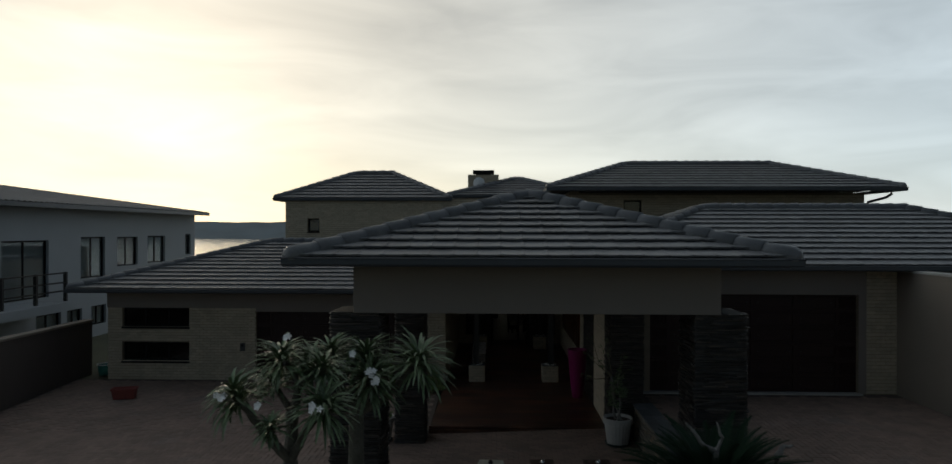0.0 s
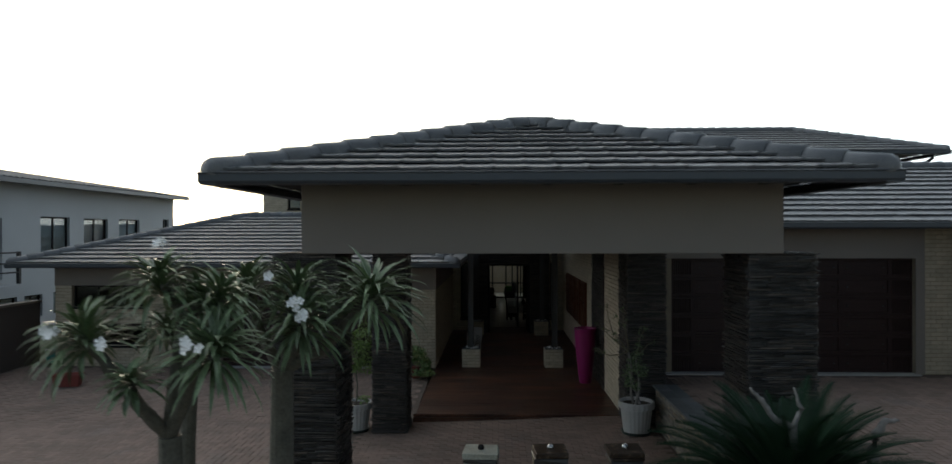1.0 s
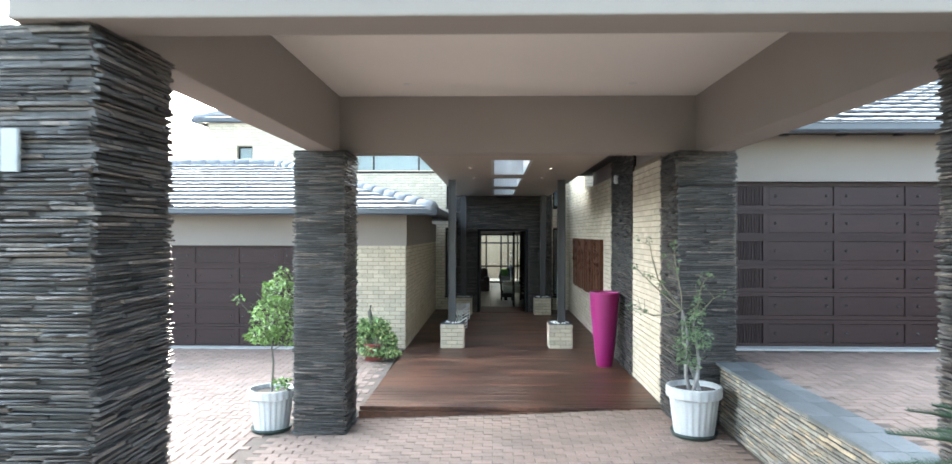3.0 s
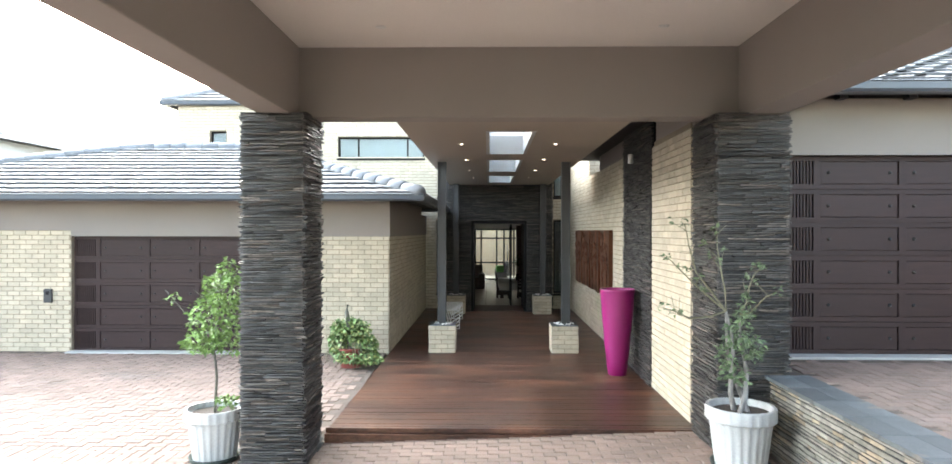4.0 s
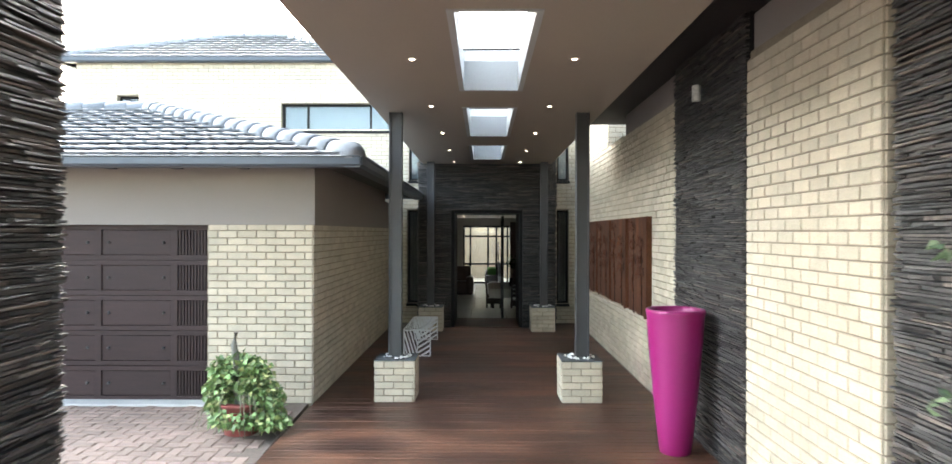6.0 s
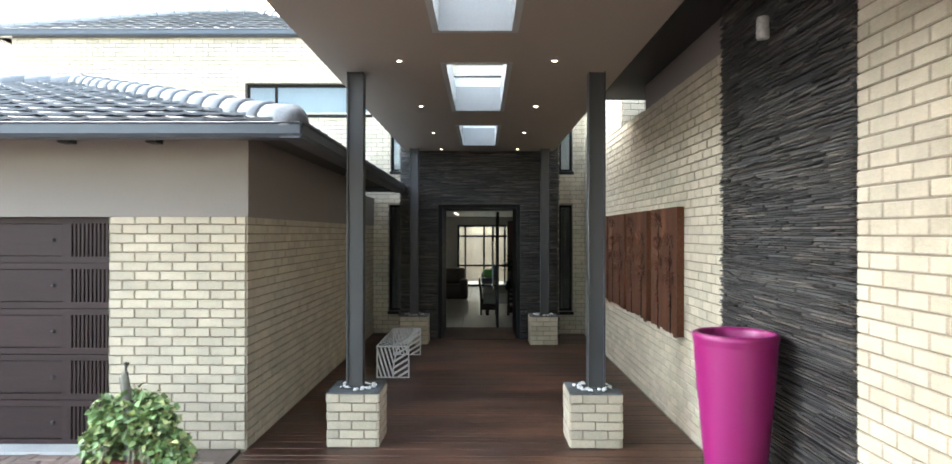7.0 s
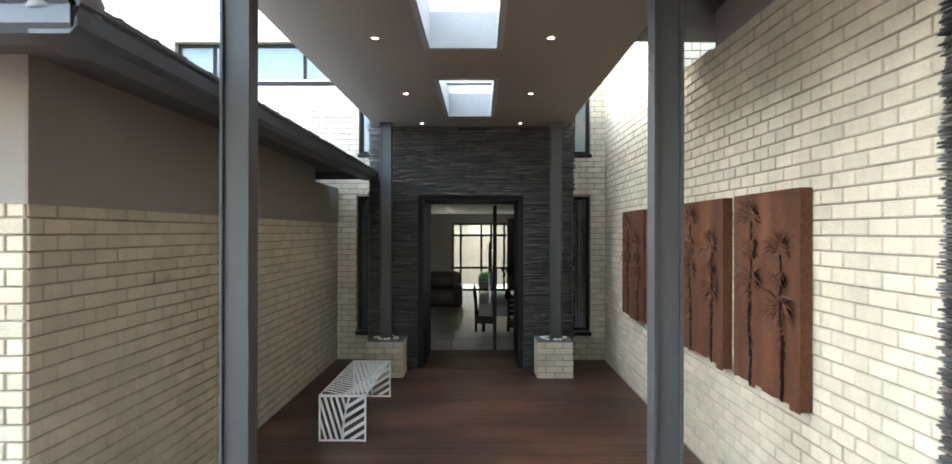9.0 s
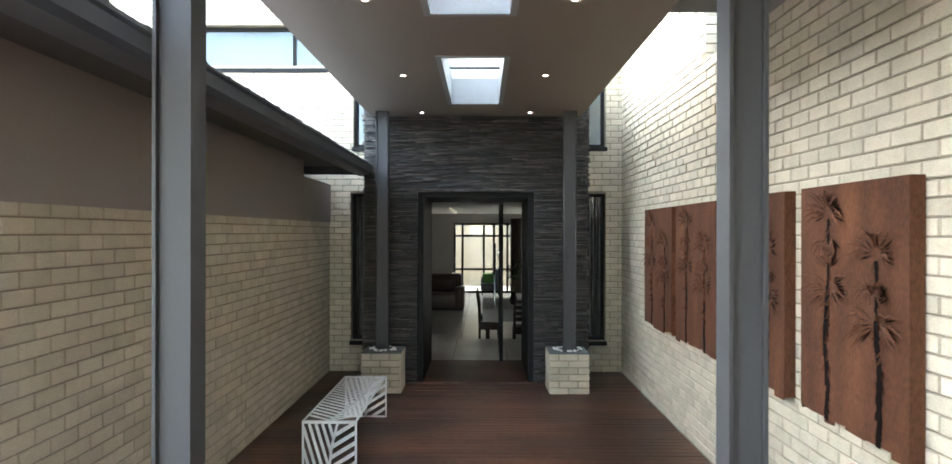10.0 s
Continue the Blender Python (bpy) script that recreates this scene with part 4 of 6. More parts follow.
def window(name, x0, x1, z0, z1, y, bars=(), transoms=(), glass=None, sill=True, label="dark aluminium framed window", bar=0.045):
    root = thing(name, label, "window", ((x0 + x1) / 2, y, z0), kind="structure")
    fr = Mesh().box(x0, x1, y, y + 0.05, z0, z0 + bar).box(x0, x1, y, y + 0.05, z1 - bar, z1).box(x0, x0 + bar, y, y + 0.05, z0 + bar, z1 - bar).box(x1 - bar, x1, y, y + 0.05, z0 + bar, z1 - bar)
    part("window_frame", fr, FRAME, root)
    xs = [x0 + bar, *bars, x1 - bar]
    for b in bars:
        part("mullion", box(b - bar / 2, b + bar / 2, y + 0.002, y + 0.048, z0 + bar, z1 - bar), FRAME, root)
    for t in transoms:
        part("transom", box(x0 + bar, x1 - bar, y + 0.003, y + 0.047, t - bar / 2, t + bar / 2), FRAME, root)
    for p, q in zip(xs, xs[1:]):
        pane = part("pane", box(p, q, y + 0.02, y + 0.026, z0 + bar, z1 - bar), glass or GLASS, root)
        pane.visible_shadow = False
    if sill:
        part("sill", box(x0 - 0.02, x1 + 0.02, y - 0.14, y + 0.03, z0 - 0.06, z0 - 0.005), FRAME, root, "dark window sill", bevel=0.006)
    return root


for i, (x0, x1, z0, z1) in enumerate(GL_WINS):
    window("window_%d" % (i + 1), x0, x1, z0, z1, FRONT_L + 0.1, bars=(x0 + 0.65, x0 + 1.35), glass=GLASS_DARK)
window("window_3", -0.81, -0.46, 0.42, 2.42, FAR + 0.1, glass=GLASS, label="tall narrow dark-framed window beside the entrance")
window("window_4", 2.39, 2.64, 0.42, 2.42, FAR + 0.1, glass=GLASS, label="tall narrow dark-framed window beside the entrance")
window("window_5", -0.78, -0.46, 3.05, 4.7, FAR + 0.1)
window("window_6", 2.39, 2.64, 3.05, 4.7, FAR + 0.1)
window("window_7", -3.53, -1.15, 4.12, 4.7, FAR + 0.1, bars=(-2.98, -1.62), label="wide dark-framed upper window with a sky-pale backing sheet")
window("window_8", -7.08, -6.62, 4.36, 4.87, FAR + 0.1)
window("window_9", 4.68, 5.28, 4.4, 5.44, 24.75, glass=GLASS_DARK)
# sheets added behind the upper panes; their colour stands for reflected sky
for (x0, x1, z0, z1) in ((-3.5, -1.18, 4.1, 4.72), (-0.8, -0.44, 3.0, 4.75), (2.37, 2.68, 3.0, 4.75), (-7.1, -6.6, 4.3, 4.9)):
    bl = thing("roller_blind", "pale blue-grey sheet added behind the glass as its sky reflection", "blind", ((x0 + x1) / 2, FAR + 0.24, z0))
    part("fabric", box(x0, x1, FAR + 0.22, FAR + 0.226, z0, z1), CURTAIN_AND_SKY, bl)
    part("bottom_bar", box(x0, x1, FAR + 0.214, FAR + 0.232, z0 - 0.02, z0), WHITE_PAINT, bl)
for x0, x1 in ((-0.83, -0.44), (2.37, 2.68)):
    cu = thing("curtain", "dark grey curtain behind the tall narrow window", "curtain", ((x0 + x1) / 2, FAR + 0.24, 0.4))
    folds = Mesh()
    n = 14
    for k in range(n):
        a, b = x0 + (x1 - x0) * k / n, x0 + (x1 - x0) * (k + 1) / n
        ya, yb = FAR + 0.22 + 0.02 * (k % 2), FAR + 0.22 + 0.02 * ((k + 1) % 2)
        folds.quad((a, ya, 0.36), (b, yb, 0.36), (b, yb, 2.46), (a, ya, 2.46))
    part("fabric", folds, GREY_CLOTH, cu)
    part("rail", box(x0, x1, FAR + 0.215, FAR + 0.245, 2.46, 2.49), FRAME, cu)
# plain walls that close the buildings
for name, b in (("wall_closing_garage", (-10.85, -1.5, 27.6, 27.9, -0.3, 2.75)), ("wall_closing_tower", (-7.67, 3.1, 33.0, 33.2, 3.0, 5.8)), ("wall_closing_raised", (3.17, 13.5, 23.7, 23.95, -0.3, 3.6)), ("wall_closing_upper", (3.2, 12.45, 28.8, 29.0, 3.3, 5.7)), ("wall_closing_tower_low", (-7.67, -4.3, 33.0, 33.2, -0.3, 3.0))):
    wall(name, *b, PLASTER, "plain plastered rear wall")
structure("floor_upper", box(-7.67, 2.87, FAR + 0.3, 33.0, 2.8, 3.0), PLASTER, "plain upper floor slab", "floor")
structure("floor_garage", box(-10.85, -1.36, FRONT_L + 0.25, 27.6, -0.2, 0.0), CONCRETE, "plain concrete garage floor", "floor")

# brick faces
brickwork(w_gl, (-11.1, FRONT_L, 0.0), (1, 0, 0), (0, -1, 0), 9.99, 2.12, [(h[0] + 11.1, h[1] + 11.1, h[2], h[3]) for h in (GL_DOOR, *GL_WINS)] + [(4.43, 10.0, 2.02, 3)], near=(-1.7, FRONT_L, 1.0))
brickwork(w_gs, (-1.11, FRONT_L, 0.0), (0, 1, 0), (1, 0, 0), FAR - FRONT_L, 2.02, near=(-1.1, 22.0, 1.0))
brickwork(w_p, (WALL_R, FAR, 0.0), (0, -1, 0), (-1, 0, 0), FAR - 20.74, 3.34, near=(WALL_R, 21.8, 1.5))
brickwork(w_p, (WALL_R, FAR, 41 * COURSE), (0, -1, 0), (-1, 0, 0), FAR - 24.67, 2.3)
brickwork(w_p, (WALL_R, 24.67, 41 * COURSE), (1, 0, 0), (0, -1, 0), 0.3, 2.3)
brickwork(w_pier, (WALL_R - 0.02, 18.88, 0.0), (0, -1, 0), (-1, 0, 0), 1.74, 3.26, near=(WALL_R, 17.5, 1.6))
brickwork(w_pier, (WALL_R - 0.02, 17.14, 0.0), (1, 0, 0), (0, -1, 0), 0.14, 3.26)
brickwork(w_far, (-7.97, FAR, 0.0), (1, 0, 0), (0, -1, 0), 10.84, 5.6, [(h[0] + 7.97, h[1] + 7.97, h[2], h[3]) for h in FAR_WINS] + [(7.47, 10.25, -1, 3.9), (4.44, 6.82, 4.7, 4.93)], near=(2.6, FAR, 1.5))
brickwork(w_gr, (8.72, FRONT_R, DRIVE), (1, 0, 0), (0, -1, 0), 1.06, 2.85, near=(9.2, FRONT_R, 2.0))
brickwork(w_up, (WALL_R + 0.3, 24.67, 41 * COURSE), (1, 0, 0), (0, -1, 0), 9.53, 2.3, [(1.51, 2.11, 1.06, 2.1)])

# upright bricks over the wide upper window
upright = Mesh()
upright.brick(Matrix(), 0.068, 0.03, 0.205)
upright = upright.data("brick", BRICK)
for k in range(31):
    ob = new("brick", upright)
    ob.parent = w_far
    ob.matrix_basis = Matrix.Translation((-3.525 + k * 0.0768, FAR - 0.018, 4.712))

# slate faces
slate_face(slate_strip, (WALL_R - 0.03, 20.74, -0.1), (0, -1, 0), (-1, 0, 0), 1.86, 3.9, seed=51, near=(0.7, 3.4), limit=300, hmin=0.009, hmax=0.021, depth=0.036)
slate_face(portal, (-0.5, 27.3, 0.0), (1, 0, 0), (0, -1, 0), 2.78, 3.85, [(DOORWAY[0] + 0.5, DOORWAY[1] + 0.5, 0, 2.4)], seed=61, near=(1.2, 3.4), limit=300, hmin=0.010, hmax=0.024, depth=0.045)
slate_face(portal, (-0.5, FAR, 0.0), (0, -1, 0), (-1, 0, 0), 0.7, 3.85, seed=62)
slate_face(portal, (2.28, 27.3, 0.0), (0, 1, 0), (1, 0, 0), 0.7, 3.85, seed=63)

wl = thing("wall_light", "small pale grey cylinder light high on the slate panel", "wall light", (2.79, 19.76, 3.2))
part("body", lathe([(0.001, -0.07), (0.036, -0.07), (0.04, -0.06), (0.04, 0.06), (0.036, 0.07), (0.001, 0.07)], (2.735, 19.76, 3.2), 16), LAMP_OFF, wl, smooth=True)
part("bracket", box(2.765, 2.84, 19.70, 19.75, 3.19, 3.23), STEEL, wl)


# ---- entrance door ----
def entrance_door():
    root = thing("door_1", "open glazed pivot door with dark frame and long steel handle", "door", (0.9, 27.8, 0.0), kind="structure")
    x0, x1, z1 = DOORWAY[0], DOORWAY[1], DOORWAY[3]
    part("door_frame", box(x0, x0 + 0.07, 27.36, 28.74, 0, z1).box(x1 - 0.07, x1, 27.36, 28.74, 0, z1).box(x0 + 0.07, x1 - 0.07, 27.36, 28.74, z1 - 0.07, z1), FRAME, root, bevel=0.004)
    leaf = part("door_leaf", box(1.23, 1.275, 28.60, 28.68, 0.02, 2.31).box(1.23, 1.275, 29.42, 29.5, 0.02, 2.31).box(1.23, 1.275, 28.68, 29.42, 0.02, 0.10).box(1.23, 1.275, 28.68, 29.42, 2.23, 2.31), FRAME, root)
    part("pane", box(1.248, 1.256, 28.68, 29.42, 0.10, 2.23), GLASS, leaf)
    h = Mesh()
    tube(h, [(1.165, 29.2, 0.74), (1.165, 29.2, 1.72)], [0.016, 0.016], 10)
    for z in (0.9, 1.58):
        tube(h, [(1.165, 29.2, z), (1.24, 29.2, z)], [0.009, 0.009], 8)
    part("handle", h, CHROME, leaf, "long brushed steel pull handle", smooth=True)
    part("sill", box(x0 + 0.07, x1 - 0.07, 27.3, 28.76, -0.03, 0.010), DECK, root, "dark hardwood threshold")


entrance_door()


# ---- room behind the door ----
def living_room():
    low = -0.35
    fl = structure("floor_room", box(-4.0, 6.0, 28.0, 30.74, -0.5, -0.006).box(-4.0, 6.0, 30.74, 46.9, low - 0.1, low - 0.006), MORTAR, "cream porcelain tiled floor, two steps lower past the landing", "floor")
    part("step", box(-4.0, 6.0, 30.742, 31.04, low - 0.004, low + 0.175), FLOOR_TILE, fl, "cream tiled step")
    data = Mesh().box(0, 0.808, 0, 0.808, -0.01, 0.0).data("floor_tile", FLOOR_TILE)
    y, z = 28.28, 0.004
    while y < 42.6:
        for i in range(11):
            t = new("floor_tile", data)
            t.parent = fl
            t.matrix_basis = Matrix.Translation((-3.56 + i * 0.82, y, z))
        y += 0.82
        if z > 0 and y > 30.0:
            y, z = 31.05, low + 0.004
    wall("wall_room_side", -4.2, -4.0, 28.3, 43.5, -0.5, 2.78, ROOM_WALL, "grey-beige living room wall")
    wall("wall_room_other_side", 6.0, 6.2, 28.3, 43.5, -0.5, 2.78, ROOM_WALL, "grey-beige living room wall")
    structure("ceiling_room", box(-4.2, 6.2, 28.3, 43.7, 2.58, 2.78), WHITE_CEILING, "plain pale living room ceiling", "ceiling")
    # glazing past x = 2.0 is unseen, added to brighten the room
    pierced("wall_room_rear", "x", -4.2, 6.2, 43.5, 43.7, -0.5, 2.78, [(-0.09, 5.2, low, 2.23)], ROOM_WALL, "living room wall with wide glazed doors")
    window("window_10", -0.09, 5.2, low, 2.23, 43.55, bars=(0.24, 1.03, 1.4, 1.9, 2.6, 3.4, 4.3), transoms=(0.525, 1.76), sill=False, label="wide glazed doors with dark frames and top lights, unseen part added for daylight", bar=0.075)
    # upper part is out of view, raised to hold back sky light
    wall("wall_courtyard", -5.0, 7.0, 47.0, 47.2, -0.5, 3.3, COURT_WALL, "tan plastered courtyard wall outside the room")
    for i in range(4):
        y = 37.5 + i * 1.5
        dl = thing("room_downlight", "small lit downlight in the room ceiling", "downlight", (0.05, y, 2.58), "room downlights")
        part("lens", lathe([(0.001, -0.005), (0.012, -0.005), (0.015, 0.0)], (0.05, y, 2.579), 16), LAMP, dl)
    cur = thing("curtain", "dark gathered curtain beside the glazed doors", "curtain", (2.2, 43.3, low))
    m = Mesh()
    n = 24
    for k in range(n + 1):
        for (o, zz) in ((0.0, low + 0.02), (0.0, 2.4), (0.012, 2.4), (0.012, low + 0.02)):
            m.v.append((2.0 + 0.42 * k / n, 43.3 + 0.035 * math.sin(k * 1.9) + o, zz))
    for k in range(n):
        for q in range(4):
            a, b = k * 4 + q, k * 4 + (q + 1) % 4
            m.f.append((a, b, b + 4, a + 4))
    part("drape", m, LEATHER, cur)
    # sofa
    sofa = thing("sofa", "brown leather recliner sofa with rounded back and arm", "sofa", (-0.6, 38.3, low))
    for name, b in (("seat", (-1.6, 0.36, 38.0, 38.8, low, low + 0.5)), ("backrest", (-1.6, -0.62, 38.55, 39.0, low + 0.3, low + 1.0)), ("backrest", (-0.6, 0.36, 38.55, 39.0, low + 0.3, low + 1.02)), ("armrest", (0.18, 0.46, 37.95, 38.9, low, low + 0.66)), ("cushion", (-0.6, 0.17, 38.42, 38.6, low + 0.48, low + 0.94))):
        part(name, box(*b), LEATHER, sofa, bevel=0.1, smooth=True)
    # dining table
    table = thing("dining_table", "dark wooden dining table", "table", (1.6, 33.0, low))
    part("tabletop", box(1.02, 2.2, 31.95, 34.1, low + 0.70, low + 0.74), DARK_WOOD, table, bevel=0.008)
    for x in (1.08, 2.12):
        for y in (32.03, 34.0):
            part("leg", box(x - 0.04, x + 0.04, y - 0.04, y + 0.04, low, low + 0.70), DARK_WOOD, table)
    cloth = thing("tablecloth", "white cloth hanging over the dining table", "tablecloth", (1.6, 33.0, low + 0.74))
    part("cloth", box(0.98, 2.24, 31.9, 34.14, low + 0.742, low + 0.75).box(0.98, 0.986, 31.9, 34.14, low + 0.5, low + 0.742).box(0.986, 2.24, 31.9, 31.906, low + 0.5, low + 0.742), CLOTH, cloth)
    chairs = None
    for (x, y, turn) in ((1.12, 32.2, 90), (1.12, 33.3, 90), (1.78, 31.62, 180)):
        if chairs is None:
            ch = thing("dining_chair", "dark wooden dining chair with tall slatted back", "chair", (0, 0, 0), "dining chairs")
            part("seat", box(-0.22, 0.22, -0.22, 0.22, 0.41, 0.47), DARK_WOOD, ch, bevel=0.012)
            part("apron", box(-0.2, 0.2, -0.2, 0.2, 0.33, 0.409), DARK_WOOD, ch)
            for sx in (-0.2, 0.2):
                for sy in (-0.2, 0.2):
                    part("leg", box(sx - 0.022, sx + 0.022, sy - 0.022, sy + 0.022, 0, 0.409), DARK_WOOD, ch)
                m = Mesh()
                tube(m, [(sx, 0.2, 0.46), (sx, 0.21, 0.75), (sx, 0.25, 1.03)], [0.026, 0.024, 0.018], 8)
                part("back_post", m, DARK_WOOD, ch)
            for k in range(4):
                part("back_slat", box(-0.18, 0.18, 0.2 + k * 0.008, 0.22 + k * 0.008, 0.58 + k * 0.11, 0.65 + k * 0.11), DARK_WOOD, ch)
            chairs = ch
            ch.matrix_basis = pose(x, y, low, 0, 0, turn)
        else:
            copy_thing(chairs, pose(x, y, low, 0, 0, turn))
    arm = thing("armchair", "low grey armchair by the glazed doors", "armchair", (1.25, 42.8, low))
    for name, b in (("seat", (0.94, 1.6, 42.5, 43.1, low + 0.16, low + 0.42)), ("backrest", (1.42, 1.62, 42.5, 43.2, low + 0.3, low + 0.95)), ("armrest", (0.92, 1.5, 43.08, 43.22, low + 0.16, low + 0.62))):
        part(name, box(*b), GREY_CLOTH, arm, bevel=0.04, smooth=True)
    for x in (0.97, 1.55):
        part("leg", box(x - 0.02, x + 0.02, 42.52, 42.56, low, low + 0.17), DARK_WOOD, arm)
    cu = thing("cushion", "bright green cushion on the armchair", "cushion", (1.2, 42.9, low + 0.42))
    part("cover", box(1.0, 1.38, 42.88, 43.04, low + 0.42, low + 0.76), GREEN_CLOTH, cu, bevel=0.06, smooth=True)
    # plant on the table
    vs = thing("table_plant", "dark leafy plant in a vase on the dining table", "plant", (1.62, 32.8, low + 0.75))
    part("vase", lathe([(0.05, 0), (0.08, 0.08), (0.05, 0.2), (0.06, 0.24)], (1.62, 32.8, low + 0.75), 20), FRAME, vs, smooth=True)
    lv, st = Mesh(), Mesh()
    rng = random.Random(77)
    for k in range(7):
        a = rng.uniform(0, 6.28)
        o = Vector((math.cos(a), math.sin(a), 0)) * rng.uniform(0.06, 0.2)
        p = Vector((1.62, 32.8, low + 0.98))
        run = [p, p + o * 0.4 + Vector((0, 0, 0.3)), p + o + Vector((0, 0, rng.uniform(0.5, 0.78)))]
        tube(st, run, [0.008, 0.006, 0.004], 6)
        for q in range(9):
            c = run[1].lerp(run[2], q / 9) + Vector((rng.gauss(0, 0.03), rng.gauss(0, 0.03), 0))
            d = Vector((rng.gauss(0, 1), rng.gauss(0, 1), rng.gauss(0, 0.6))).normalized() * 0.055
            e = d.orthogonal().normalized() * 0.022
            lv.quad(c - d, c + e, c + d, c - e)
    part("stem", st, TWIG, vs)
    part("foliage", lv, FROND, vs)


living_room()

# ---- raised drive ----
drive = structure("driveway", box(3.55, 9.4, 2.0, FRONT_R, -0.25, DRIVE - 0.012), JOINT, "raised pinkish paved drive in front of the garage", "driveway")


def drive_pavers():
    rng = random.Random(9)
    PL, PW = 0.222, 0.111
    base = paver_mesh(PL - 0.008, PW - 0.008)
    data = base.data("paver", PAVER)
    rest, count = Mesh(), 0
    for i in range(int(5.7 / PW)):
        for j in range(int(10.5 / PW)):
            x, y = 3.71 + i * PW, 6.6 + j * PW
            s = (i - j) % 4
            if s not in (0, 3) or y > FRONT_R - 0.35:
                continue
            m = Matrix.Translation((x + (PW - 0.008 if s == 3 else 0), y, DRIVE + rng.uniform(-0.002, 0.002))) @ Matrix.Rotation(math.pi / 2 if s == 3 else 0, 4, "Z")
            if y > 14.5 and x < 6.0 and count < 280:
                ob = new("paver", data)
                ob.parent = drive
                ob.matrix_basis = m
                count += 1
            else:
                k = len(rest.v)
                rest.v += [tuple(m @ Vector(v)) for v in base.v]
                rest.f += [tuple(k + q for q in f) for f in base.f]
    part("paving", rest, PAVER, drive, kind="stuff")


drive_pavers()
for (a, b, seed) in ((12.04, 16.24, 71), (5.0, 11.25, 75)):
    rw = structure("retaining_wall", box(3.33, 3.6, a, b, -0.25, 0.705), SLATE_BACK, "low rubble stone retaining wall with slate coping", "wall")
    slate_face(rw, (3.33, b, -0.15), (0, -1, 0), (-1, 0, 0), b - a, 0.85, seed=seed, hmin=0.018, hmax=0.05, depth=0.014, mat=STONE, lmin=0.06, lmax=0.26, name="stone", near=(0.3, 0.85), limit=250)
    y = a
    while y < b - 0.05:
        y1 = min(y + 0.46, b)
        part("coping_tile", box(3.27, 3.49, y + 0.003, y1 - 0.003, 0.705, 0.738).box(3.495, 3.7, y + 0.003, y1 - 0.003, 0.7045, 0.736), SLATE_TILE, rw, bevel=0.004)
        y = y1
b_r = wall("wall_boundary", 9.4, 9.62, 2.0, FRONT_R - 0.005, -0.3, 3.5, BOUNDARY, "tall beige plastered boundary wall beside the drive")
part("coping", box(9.37, 9.65, 2.0, FRONT_R - 0.005, 3.5, 3.55), CONCRETE, b_r)
b_l = wall("wall_boundary_low", -12.25, -12.03, 6.0, 22.0, -0.4, 1.6, GREY_BOUNDARY, "dark brown plastered boundary wall")
part("coping", box(-12.29, -11.99, 6.0, 22.02, 1.6, 1.66), BOUNDARY, b_l)

ic = thing("wall_box", "small grey meter box on the garage brickwork", "wall box", (-7.06, FRONT_L - 0.02, 0.9))
part("cover", box(-7.13, -6.99, FRONT_L - 0.06, FRONT_L - 0.015, 0.86, 1.1), STEEL, ic, bevel=0.008)
part("lens", box(-7.09, -7.03, FRONT_L - 0.064, FRONT_L - 0.061, 1.0, 1.06), FRAME, ic)

# ---- chimney ----
ch = thing("chimney", "cream brick chimney with dark cap and a white dish", "chimney", (-0.25, 33, 5.5))
stack = part("stack", box(-0.97, 0.46, 33.0, 34.0, 4.0, 7.02), MORTAR, ch)
brickwork(stack, (-0.97, 33.0, 5.6), (1, 0, 0), (0, -1, 0), 1.43, 1.4)
part("cap", box(-0.75, 0.25, 33.1, 33.9, 7.1, 7.24), FRAME, ch, bevel=0.02)
part("cap_support", box(-0.6, 0.1, 33.2, 33.8, 7.02, 7.1), FRAME, ch)
dish = lathe([(0.001, 0.06), (0.15, 0.045), (0.27, 0.0)], (0, 0, 0), 24)
dish.v = [(x - 0.45, 32.85 - z, y + 6.62) for (x, y, z) in dish.v]
part("dish", dish, WHITE_PAINT, ch, "white satellite dish", smooth=True)
part("dish_arm", box(-0.47, -0.43, 32.8, 33.0, 6.35, 6.4), FRAME, ch)

# ---- things along the deck ----
vase = thing("tall_vase", "tall tapering magenta glazed vase standing on the deck", "vase", (2.52, 19.65, 0))
part("body", lathe([(0.001, 0.004), (0.125, 0.0), (0.135, 0.01), (0.165, 0.25), (0.20, 0.6), (0.232, 0.95), (0.248, 1.2)], (2.52, 19.65, 0), 64), MAGENTA, vase, smooth=True)
part("rim", lathe([(0.248, 1.2), (0.255, 1.235), (0.257, 1.255), (0.25, 1.27), (0.224, 1.27), (0.217, 1.25), (0.215, 1.2)], (2.52, 19.65, 0), 64), MAGENTA, vase, "rounded magenta rim", smooth=True)
part("inside", lathe([(0.215, 1.2), (0.205, 1.0), (0.16, 0.4), (0.001, 0.38)], (2.52, 19.65, 0), 64), MAGENTA, vase, smooth=True)


